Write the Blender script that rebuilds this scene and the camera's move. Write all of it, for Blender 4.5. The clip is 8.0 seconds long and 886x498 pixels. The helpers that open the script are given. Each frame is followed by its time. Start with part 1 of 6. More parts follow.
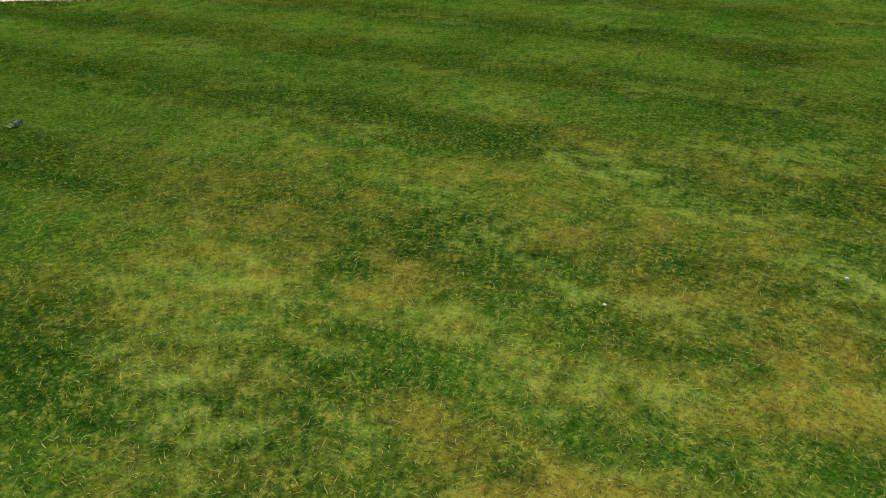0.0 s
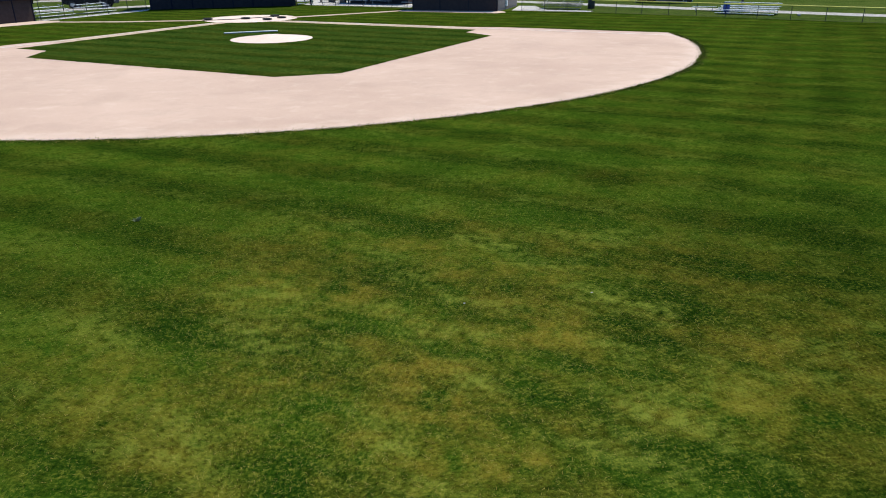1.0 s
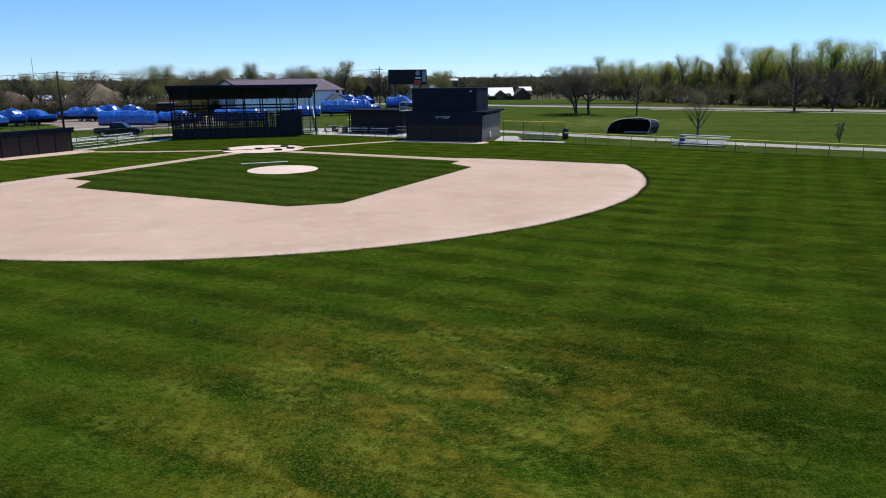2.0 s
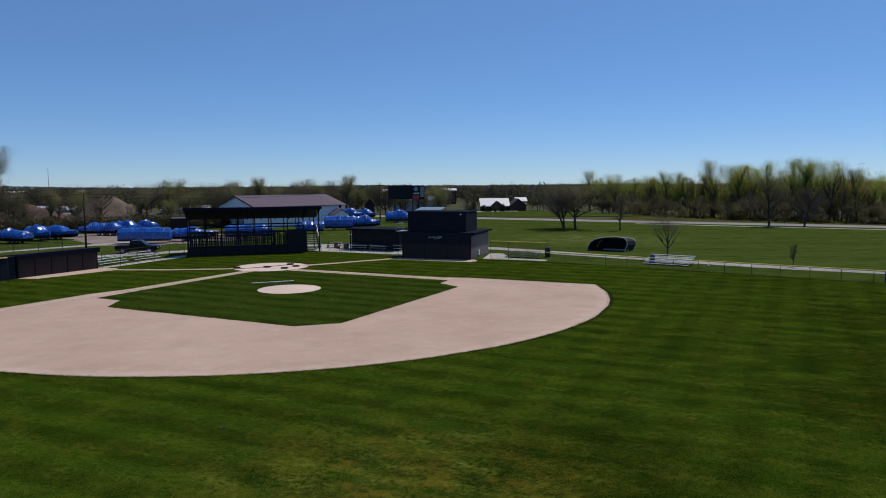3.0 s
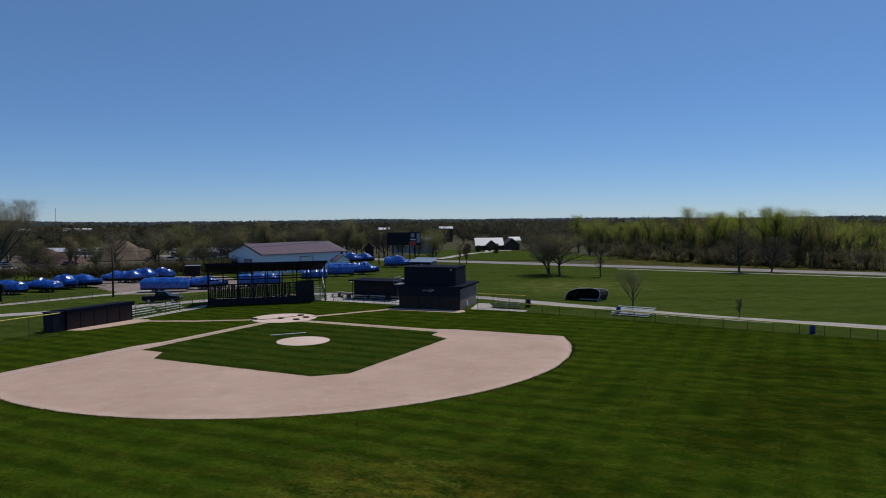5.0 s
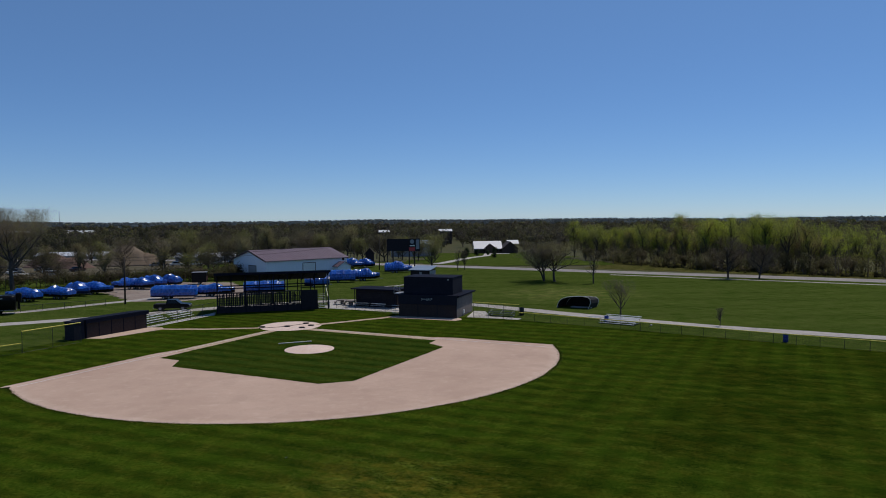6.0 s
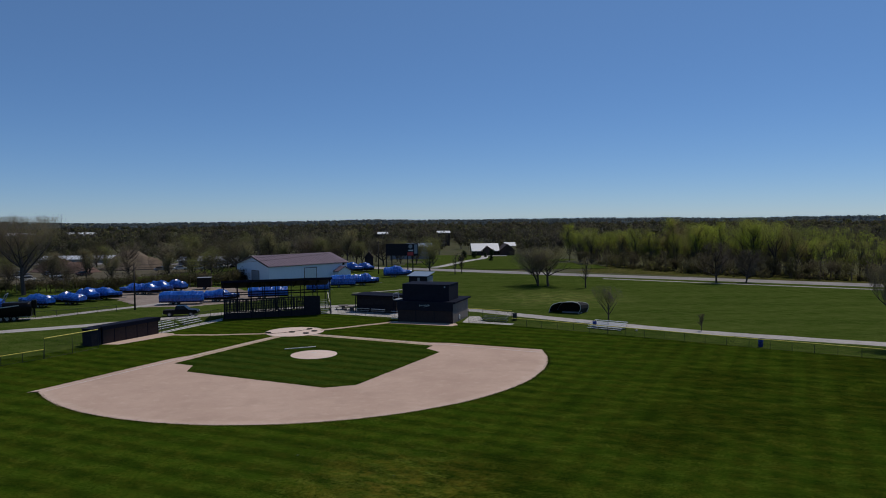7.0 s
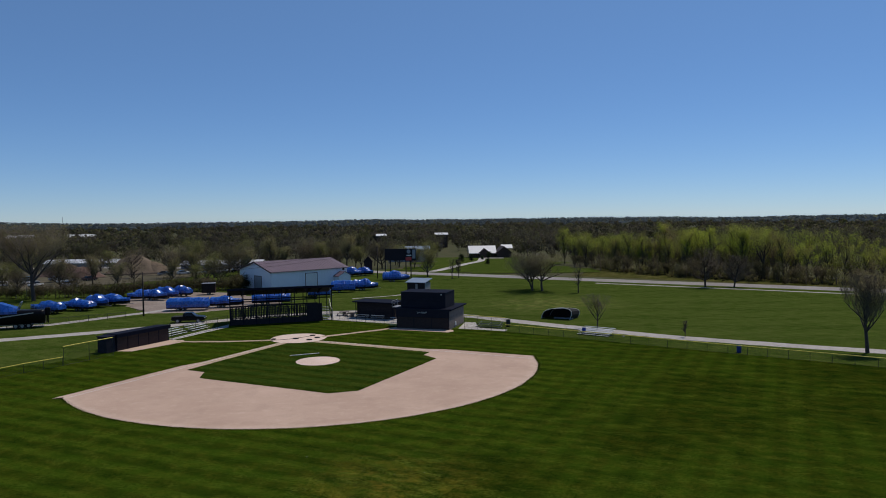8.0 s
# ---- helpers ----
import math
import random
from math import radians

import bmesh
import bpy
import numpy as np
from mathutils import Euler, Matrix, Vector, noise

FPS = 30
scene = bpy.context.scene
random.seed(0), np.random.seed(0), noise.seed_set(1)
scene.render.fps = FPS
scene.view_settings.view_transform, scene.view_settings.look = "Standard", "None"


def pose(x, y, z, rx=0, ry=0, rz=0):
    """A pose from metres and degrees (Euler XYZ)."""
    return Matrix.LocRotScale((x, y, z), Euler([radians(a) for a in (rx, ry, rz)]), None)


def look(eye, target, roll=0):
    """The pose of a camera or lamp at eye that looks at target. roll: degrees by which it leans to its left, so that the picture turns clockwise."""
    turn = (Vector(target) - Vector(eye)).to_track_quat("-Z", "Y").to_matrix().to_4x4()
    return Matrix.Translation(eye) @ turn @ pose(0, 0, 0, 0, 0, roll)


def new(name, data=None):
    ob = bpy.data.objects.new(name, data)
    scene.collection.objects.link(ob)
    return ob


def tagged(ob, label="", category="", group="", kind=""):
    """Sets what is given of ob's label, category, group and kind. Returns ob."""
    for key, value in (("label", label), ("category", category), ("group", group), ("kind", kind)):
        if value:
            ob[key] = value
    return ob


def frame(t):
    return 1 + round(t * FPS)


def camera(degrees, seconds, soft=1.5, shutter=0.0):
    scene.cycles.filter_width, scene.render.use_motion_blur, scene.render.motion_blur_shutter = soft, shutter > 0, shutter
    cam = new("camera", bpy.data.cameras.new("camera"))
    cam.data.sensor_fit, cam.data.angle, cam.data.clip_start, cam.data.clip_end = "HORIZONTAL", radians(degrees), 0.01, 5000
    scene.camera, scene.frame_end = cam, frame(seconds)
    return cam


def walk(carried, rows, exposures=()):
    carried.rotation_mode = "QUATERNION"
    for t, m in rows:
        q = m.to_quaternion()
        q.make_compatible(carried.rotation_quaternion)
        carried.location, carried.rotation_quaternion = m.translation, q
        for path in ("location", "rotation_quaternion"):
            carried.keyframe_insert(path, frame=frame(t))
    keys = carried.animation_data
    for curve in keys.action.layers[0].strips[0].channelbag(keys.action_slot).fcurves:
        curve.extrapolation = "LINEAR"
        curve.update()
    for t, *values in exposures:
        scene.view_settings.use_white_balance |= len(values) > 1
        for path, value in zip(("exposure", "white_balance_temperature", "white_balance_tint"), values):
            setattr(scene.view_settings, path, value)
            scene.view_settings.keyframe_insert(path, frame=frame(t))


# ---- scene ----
cam = camera(64.3, 8.0, 1.0)
PATH = [
    (0, (0.766, 0.242, 3.508), (0.739, 1.943, 2.457), -0.8),
    (0.5, (1.286, -2.669, 4.502), (1.269, -0.892, 3.585), -0.7),
    (1, (1.789, -5.433, 5.335), (1.771, -3.587, 4.566), -0.6),
    (1.5, (2.264, -8.519, 6.296), (2.25, -6.616, 5.679), -0.6),
    (2, (2.709, -11.455, 7.238), (2.699, -9.511, 6.765), -0.5),
    (3.3, (4.023, -19.777, 10.021), (4.014, -17.781, 9.899), -0.4),
    (3.5, (4.134, -20.987, 10.314), (4.126, -18.989, 10.215), -0.4),
    (4, (4.286, -23.742, 11.277), (4.282, -21.744, 11.186), -0.5),
    (4.5, (4.464, -26.716, 12.247), (4.461, -24.718, 12.157), -0.5),
    (6, (4.995, -34.86, 15.105), (4.993, -32.862, 15.016), -0.5),
    (6.5, (5.157, -37.626, 15.942), (5.158, -35.628, 15.852), -0.6),
    (7, (5.329, -40.216, 16.776), (5.331, -38.218, 16.686), -0.6),
    (7.5, (5.46, -42.949, 17.726), (5.465, -40.951, 17.635), -0.6),
    (8, (5.6, -45.449, 18.714), (5.607, -43.451, 18.622), -0.7),
]
EXPOSURES = [(0, 0.56, 6500, 4), (0.5, 0.30, 6500, 4), (1.0, 0.11, 6500, 4), (1.5, -0.03, 6500, 5), (2.0, -0.20, 6550, 7), (3.3, -0.96, 6600, 10), (3.5, -1.0, 6600, 10),
             (4.0, -1.14, 6600, 10), (4.5, -1.06, 6650, 10), (6.0, -1.0, 6700, 10), (6.5, -1.12, 6650, 10), (7.0, -1.18, 6650, 10), (7.5, -0.99, 6850, 10), (8.0, -0.94, 6850, 10)]
walk(cam, [(t, look(eye, target, roll)) for t, eye, target, roll in PATH], EXPOSURES)

# ---- daylight ----
SUN_AZ, SUN_EL = 42.0, 62.0          # degrees to the right of +y, and above the ground
world = bpy.data.worlds.new("sky")
scene.world = world
world.use_nodes = True
wn = world.node_tree
sky = wn.nodes.new("ShaderNodeTexSky")
sky.sky_type = 'NISHITA'
sky.sun_disc = False
sky.sun_elevation = radians(SUN_EL)
sky.sun_rotation = radians(SUN_AZ)
sky.air_density, sky.dust_density, sky.ozone_density = 0.62, 0.0, 5.0
deep = wn.nodes.new("ShaderNodeHueSaturation")
deep.inputs["Saturation"].default_value = 1.12
cool = wn.nodes.new("ShaderNodeMix")
cool.data_type, cool.blend_type = 'RGBA', 'MULTIPLY'
cool.inputs[0].default_value = 1.0
cool.inputs[7].default_value = (1.0, 1.0, 1.02, 1)
# the clear air of that day pales less towards the horizon
dirn = wn.nodes.new("ShaderNodeTexCoord")
height = wn.nodes.new("ShaderNodeSeparateXYZ")
clear = wn.nodes.new("ShaderNodeValToRGB")
wn.links.new(dirn.outputs["Generated"], height.inputs[0])
wn.links.new(height.outputs[2], clear.inputs[0])
clear.color_ramp.elements[0].position, clear.color_ramp.elements[0].color = 0.0, (0.62, 0.69, 0.82, 1)
clear.color_ramp.elements[1].position, clear.color_ramp.elements[1].color = 0.32, (1.26, 1.19, 1.11, 1)
mid_air = clear.color_ramp.elements.new(0.10)
mid_air.color = (0.84, 0.86, 0.91, 1)
thin = wn.nodes.new("ShaderNodeMix")
thin.data_type, thin.blend_type = 'RGBA', 'MULTIPLY'
thin.inputs[0].default_value = 1.0
wn.links.new(sky.outputs[0], thin.inputs[6])
wn.links.new(clear.outputs[0], thin.inputs[7])
wn.links.new(thin.outputs[2], cool.inputs[6])
wn.links.new(cool.outputs[2], deep.inputs["Color"])
wn.links.new(deep.outputs[0], wn.nodes["Background"].inputs[0])
wn.nodes["Background"].inputs[1].default_value = 0.195
sun = new("sun", bpy.data.lights.new("sun", "SUN"))
sun.data.energy, sun.data.angle, sun.data.color = 4.8, radians(0.53), (1.0, 0.93, 0.84)
_sd = Vector((math.sin(radians(SUN_AZ)) * math.cos(radians(SUN_EL)), math.cos(radians(SUN_AZ)) * math.cos(radians(SUN_EL)), math.sin(radians(SUN_EL))))
sun.matrix_world = look(_sd * 60, (0, 0, 0))

# ---- materials ----
def _nodes(name):
    m = bpy.data.materials.new(name)
    m.use_nodes = True
    nt = m.node_tree
    return m, nt, nt.nodes["Principled BSDF"]


def _noise(nt, vec, scale, detail=4.0, rough=0.55):
    n = nt.nodes.new("ShaderNodeTexNoise")
    n.inputs["Scale"].default_value = scale
    n.inputs["Detail"].default_value = detail
    n.inputs["Roughness"].default_value = rough
    nt.links.new(vec, n.inputs["Vector"])
    return n.outputs["Fac"]


def _ramp(nt, fac, stops):
    r = nt.nodes.new("ShaderNodeValToRGB")
    e = r.color_ramp.elements
    while len(e) < len(stops):
        e.new(0.5)
    for el, (p, c) in zip(e, stops):
        el.position = p
        el.color = (*c, 1) if len(c) == 3 else c
    nt.links.new(fac, r.inputs[0])
    return r.outputs[0]


def _mix(nt, fac, a, b, blend='MIX'):
    n = nt.nodes.new("ShaderNodeMix")
    n.data_type, n.blend_type = 'RGBA', blend
    for sock, v in ((n.inputs[0], fac), (n.inputs[6], a), (n.inputs[7], b)):
        if isinstance(v, (int, float)):
            sock.default_value = v
        elif isinstance(v, tuple):
            sock.default_value = (*v, 1)
        else:
            nt.links.new(v, sock)
    return n.outputs[2]


def _math(nt, op, a, b=0.0):
    n = nt.nodes.new("ShaderNodeMath")
    n.operation = op
    for sock, v in ((n.inputs[0], a), (n.inputs[1], b)):
        if isinstance(v, (int, float)):
            sock.default_value = v
        else:
            nt.links.new(v, sock)
    return n.outputs[0]


def _bump(nt, bsdf, height, strength=0.3, dist=0.02):
    b = nt.nodes.new("ShaderNodeBump")
    b.inputs["Strength"].default_value = strength
    b.inputs["Distance"].default_value = dist
    nt.links.new(height, b.inputs["Height"])
    nt.links.new(b.outputs[0], bsdf.inputs["Normal"])


def _position(nt):
    return nt.nodes.new("ShaderNodeNewGeometry").outputs["Position"]


def _object(nt):
    return nt.nodes.new("ShaderNodeTexCoord").outputs["Object"]


def surface(name, c1, c2, rough=0.6, metal=0.0, scale=3.0, fine=40.0, bump=0.15, spread=0.25, coat=0.0, spec=0.5, depth=0.01):
    """A weathered surface: two tones in broad blotches, fine grain on top, a little relief."""
    m, nt, b = _nodes(name)
    v = _object(nt)
    broad, grain = _noise(nt, v, scale), _noise(nt, v, fine, 3.0)
    col = _mix(nt, _ramp(nt, broad, [(0.5 - spread, (0, 0, 0)), (0.5 + spread, (1, 1, 1))]), c1, c2)
    col = _mix(nt, 0.35, col, _ramp(nt, grain, [(0.3, (0.25, 0.25, 0.25)), (0.7, (0.8, 0.8, 0.8))]), 'OVERLAY')
    info = nt.nodes.new("ShaderNodeObjectInfo")
    col = _mix(nt, 0.12, col, _ramp(nt, info.outputs["Random"], [(0, (0.2, 0.2, 0.2)), (1, (0.8, 0.8, 0.8))]), 'OVERLAY')
    nt.links.new(col, b.inputs["Base Color"])
    r = _math(nt, 'MULTIPLY_ADD', grain, 0.25)
    r.node.inputs[2].default_value = rough - 0.12
    nt.links.new(r, b.inputs["Roughness"])
    b.inputs["Metallic"].default_value = metal
    b.inputs["Coat Weight"].default_value = coat
    b.inputs["Coat Roughness"].default_value = 0.25
    b.inputs["Specular IOR Level"].default_value = spec
    if bump:
        _bump(nt, b, grain, bump, depth)
    return m




def _along(nt, pos, dx, dy):
    n = nt.nodes.new("ShaderNodeVectorMath")
    n.operation = 'DOT_PRODUCT'
    nt.links.new(pos, n.inputs[0])
    n.inputs[1].default_value = (dx, dy, 0)
    return n.outputs["Value"]


def _stripe(nt, pos, dx, dy, period, phase, wobble):
    """Soft-edged mower stripes across the direction (dx, dy): 0 to 1."""
    a = _math(nt, 'ADD', _math(nt, 'ADD', _along(nt, pos, dx, dy), phase), wobble)
    s = _math(nt, 'SINE', _math(nt, 'MULTIPLY', a, 2 * math.pi / period))
    return _ramp(nt, _math(nt, 'ADD', _math(nt, 'MULTIPLY', s, 0.5), 0.5), [(0.25, (0, 0, 0)), (0.75, (1, 1, 1))])


def _far_from(nt, pos, x, y):
    far = nt.nodes.new("ShaderNodeVectorMath")
    far.operation = 'DISTANCE'
    nt.links.new(pos, far.inputs[0])
    far.inputs[1].default_value = (x, y, 0)
    return far.outputs["Value"]


def _stretched(nt, pos, dx, dy, k):
    """The position, drawn out k times along (dx, dy), so that patches follow the mower."""
    c = nt.nodes.new("ShaderNodeCombineXYZ")
    nt.links.new(_math(nt, 'MULTIPLY', _along(nt, pos, dx, dy), 1.0 / k), c.inputs[0])
    nt.links.new(_along(nt, pos, -dy, dx), c.inputs[1])
    return c.outputs[0]


def turf_colour(nt, stripes, dry, dark, light, tan, contrast, worn_at=None, dark_and_vignette=()):
    """Mown turf: mower stripes, broad tone shifts, straw-coloured, pale and deep green patches, blade grain. Returns
    the colour and the relief.
    The spots (x, y, radius) are deep green turf, some with lens vignetting painted in."""
    pos = _position(nt)
    drawn = _stretched(nt, pos, FX, FY, 1.9)
    broad = _noise(nt, pos, 0.07, 3.0)
    mid = _noise(nt, drawn, 0.55, 5.0, 0.6)
    patch = _noise(nt, pos, 1.5, 6.0, 0.7)
    other = _noise(nt, drawn, 0.85, 4.0, 0.6)
    clump = _noise(nt, pos, 4.2, 5.0, 0.65)
    tuft = _noise(nt, pos, 17.0, 4.0, 0.75)
    blade = _noise(nt, pos, 60.0, 3.0, 0.8)
    wob = _math(nt, 'MULTIPLY', _noise(nt, pos, 0.3, 3.0), 0.7)
    tone = _math(nt, 'MULTIPLY', broad, 0.45)
    side = _ramp(nt, _math(nt, 'ADD', _math(nt, 'MULTIPLY', _along(nt, pos, FX, FY), 0.05), 0.4), [(0.3, (0, 0, 0)), (0.9, (1, 1, 1))])
    for dx, dy, period, phase, w0, w1 in stripes:           # w0, w1: strength on the first base side and on the third base side
        w = _math(nt, 'ADD', _math(nt, 'MULTIPLY', side, w1 - w0), w0)
        tone = _math(nt, 'ADD', tone, _math(nt, 'MULTIPLY', _stripe(nt, pos, dx, dy, period, phase, wob), w))
    tone = _math(nt, 'ADD', tone, _math(nt, 'MULTIPLY', mid, 0.55))
    col = _mix(nt, _ramp(nt, tone, [(0.30, (0, 0, 0)), (1.02, (1, 1, 1))]), dark, light)
    if worn_at:
        near = _ramp(nt, _math(nt, 'ADD', _math(nt, 'DIVIDE', _far_from(nt, pos, worn_at[0], worn_at[1]), worn_at[2]), _math(nt, 'MULTIPLY', mid, 0.6)), [(0.40, (1, 1, 1)), (1.15, (0, 0, 0))])
        wear = _math(nt, 'ADD', _math(nt, 'MULTIPLY', near, 0.75), dry * 0.35)
        col = _mix(nt, _math(nt, 'MULTIPLY', near, 0.18), col, tuple(1.6 * a for a in light))
    else:
        wear = _math(nt, 'ADD', 0.0, dry)
    for x, y, r in dark_and_vignette:
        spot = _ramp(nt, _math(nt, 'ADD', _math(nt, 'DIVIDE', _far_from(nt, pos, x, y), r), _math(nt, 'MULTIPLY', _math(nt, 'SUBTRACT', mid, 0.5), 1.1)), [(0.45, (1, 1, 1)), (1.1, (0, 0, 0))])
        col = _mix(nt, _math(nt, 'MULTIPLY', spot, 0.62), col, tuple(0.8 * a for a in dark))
    # straw-coloured wear, pale grey-green bents, lush clover
    worn = _math(nt, 'MULTIPLY', _ramp(nt, mid, [(0.42, (0, 0, 0)), (0.58, (1, 1, 1))]), _ramp(nt, patch, [(0.36, (0, 0, 0)), (0.60, (1, 1, 1))]))
    col = _mix(nt, _math(nt, 'MULTIPLY', worn, wear), col, tan)
    pale = _math(nt, 'MULTIPLY', _ramp(nt, other, [(0.50, (0, 0, 0)), (0.64, (1, 1, 1))]), _ramp(nt, clump, [(0.36, (0, 0, 0)), (0.58, (1, 1, 1))]))
    col = _mix(nt, _math(nt, 'MULTIPLY', pale, _math(nt, 'ADD', _math(nt, 'MULTIPLY', wear, 0.75), 0.12 * dry)), col, tuple(1.9 * a + 0.5 * b + 0.010 for a, b in zip(light, tan)))
    rich = _math(nt, 'MULTIPLY', _ramp(nt, other, [(0.34, (1, 1, 1)), (0.47, (0, 0, 0))]), _math(nt, 'ADD', _math(nt, 'MULTIPLY', wear, 0.62), 0.0))
    col = _mix(nt, rich, col, (dark[0] * 1.0, dark[1] * 1.25, dark[2] * 1.5))
    col = _mix(nt, 1.0, col, _ramp(nt, clump, [(0.30, (0.46, 0.54, 0.46)), (0.5, (0.95, 0.95, 0.95)), (0.7, (1.0, 1.0, 1.0))]), 'MULTIPLY')
    bents = _math(nt, 'MULTIPLY', _ramp(nt, _math(nt, 'ADD', _math(nt, 'MULTIPLY', clump, 0.4), _math(nt, 'MULTIPLY', tuft, 0.6)), [(0.52, (0, 0, 0)), (0.66, (1, 1, 1))]), _math(nt, 'MULTIPLY', wear, 0.65))
    col = _mix(nt, bents, col, tuple(0.95 * a + 0.8 * b + 0.006 for a, b in zip(tan, light)))
    grain = _math(nt, 'ADD', _math(nt, 'MULTIPLY', blade, 0.3), _math(nt, 'MULTIPLY', tuft, 0.7))
    col = _mix(nt, 1.0, col, _ramp(nt, grain, [(0.36, (1 - contrast,) * 3), (0.5, (1.0, 1.0, 1.0)), (0.66, (1.0,) * 3)]), 'MULTIPLY')
    lift = _math(nt, 'MULTIPLY', _ramp(nt, grain, [(0.5, (0, 0, 0)), (0.62, (1, 1, 1))]), contrast * 0.75 * (0.3 + dry))
    col = _mix(nt, lift, col, tuple(min(1.0, 0.4 * a + 1.1 * b) for a, b in zip(tan, light)))
    return col, _math(nt, 'ADD', blade, _math(nt, 'MULTIPLY', tuft, 1.2))


def lawn(name, stripes, dry=0.5, worn_at=None, dark=(0.0074, 0.0220, 0.0022), light=(0.032, 0.070, 0.0054), tan=(0.21, 0.155, 0.020), contrast=0.62, bump=0.35, dark_and_vignette=()):
    m, nt, b = _nodes(name)
    col, relief = turf_colour(nt, stripes, dry, dark, light, tan, contrast, worn_at, dark_and_vignette)
    nt.links.new(col, b.inputs["Base Color"])
    b.inputs["Roughness"].default_value = 0.95
    b.inputs["Specular IOR Level"].default_value = 0.0
    _bump(nt, b, relief, bump, 0.03)
    return m


def infield_clay(name):
    m, nt, b = _nodes(name)
    pos = _position(nt)
    broad, mid, fine = _noise(nt, pos, 0.12, 4.0), _noise(nt, pos, 0.9, 6.0, 0.65), _noise(nt, pos, 30.0, 4.0, 0.7)
    col = _mix(nt, _ramp(nt, broad, [(0.35, (0, 0, 0)), (0.65, (1, 1, 1))]), (0.49, 0.345, 0.265), (0.575, 0.415, 0.322))
    col = _mix(nt, _math(nt, 'MULTIPLY', _ramp(nt, mid, [(0.54, (0, 0, 0)), (0.68, (1, 1, 1))]), 0.32), col, (0.68, 0.53, 0.42))
    col = _mix(nt, _math(nt, 'MULTIPLY', _ramp(nt, mid, [(0.25, (1, 1, 1)), (0.42, (0, 0, 0))]), 0.25), col, (0.42, 0.28, 0.205))
    far = nt.nodes.new("ShaderNodeVectorMath")
    far.operation = 'DISTANCE'
    nt.links.new(pos, far.inputs[0])
    far.inputs[1].default_value = (RUBBER_AT[0], RUBBER_AT[1], 0)
    rim = _ramp(nt, _math(nt, 'SUBTRACT', _math(nt, 'ADD', far.outputs["Value"], _math(nt, 'MULTIPLY', mid, 2.4)), 28.9), [(0.0, (0, 0, 0)), (1.0, (1, 1, 1))])
    col = _mix(nt, _math(nt, 'MULTIPLY', rim, 0.45), col, (0.66, 0.52, 0.42))
    rake = _noise(nt, pos, 0.35, 5.0, 0.7)
    col = _mix(nt, _math(nt, 'MULTIPLY', _ramp(nt, rake, [(0.5, (0, 0, 0)), (0.62, (1, 1, 1))]), 0.28), col, (0.42, 0.30, 0.23))
    col = _mix(nt, 0.3, col, _ramp(nt, fine, [(0.3, (0.3, 0.3, 0.3)), (0.7, (0.7, 0.7, 0.7))]), 'OVERLAY')
    nt.links.new(col, b.inputs["Base Color"])
    b.inputs["Roughness"].default_value = 0.95
    b.inputs["Specular IOR Level"].default_value = 0.1
    _bump(nt, b, _math(nt, 'ADD', fine, _math(nt, 'MULTIPLY', mid, 2.0)), 0.35, 0.03)
    return m


def gravel(name, c1, c2, fine=25.0):
    m, nt, b = _nodes(name)
    pos = _position(nt)
    broad, mid, grain = _noise(nt, pos, 0.15, 4.0), _noise(nt, pos, 1.6, 6.0, 0.65), _noise(nt, pos, fine, 3.0, 0.8)
    col = _mix(nt, _ramp(nt, broad, [(0.35, (0, 0, 0)), (0.65, (1, 1, 1))]), c1, c2)
    col = _mix(nt, 0.45, col, _ramp(nt, mid, [(0.3, (0.25, 0.25, 0.25)), (0.7, (0.75, 0.75, 0.75))]), 'OVERLAY')
    col = _mix(nt, 0.3, col, _ramp(nt, grain, [(0.3, (0.2, 0.2, 0.2)), (0.7, (0.8, 0.8, 0.8))]), 'OVERLAY')
    nt.links.new(col, b.inputs["Base Color"])
    b.inputs["Roughness"].default_value = 0.95
    b.inputs["Specular IOR Level"].default_value = 0.05
    _bump(nt, b, grain, 0.4, 0.02)
    return m


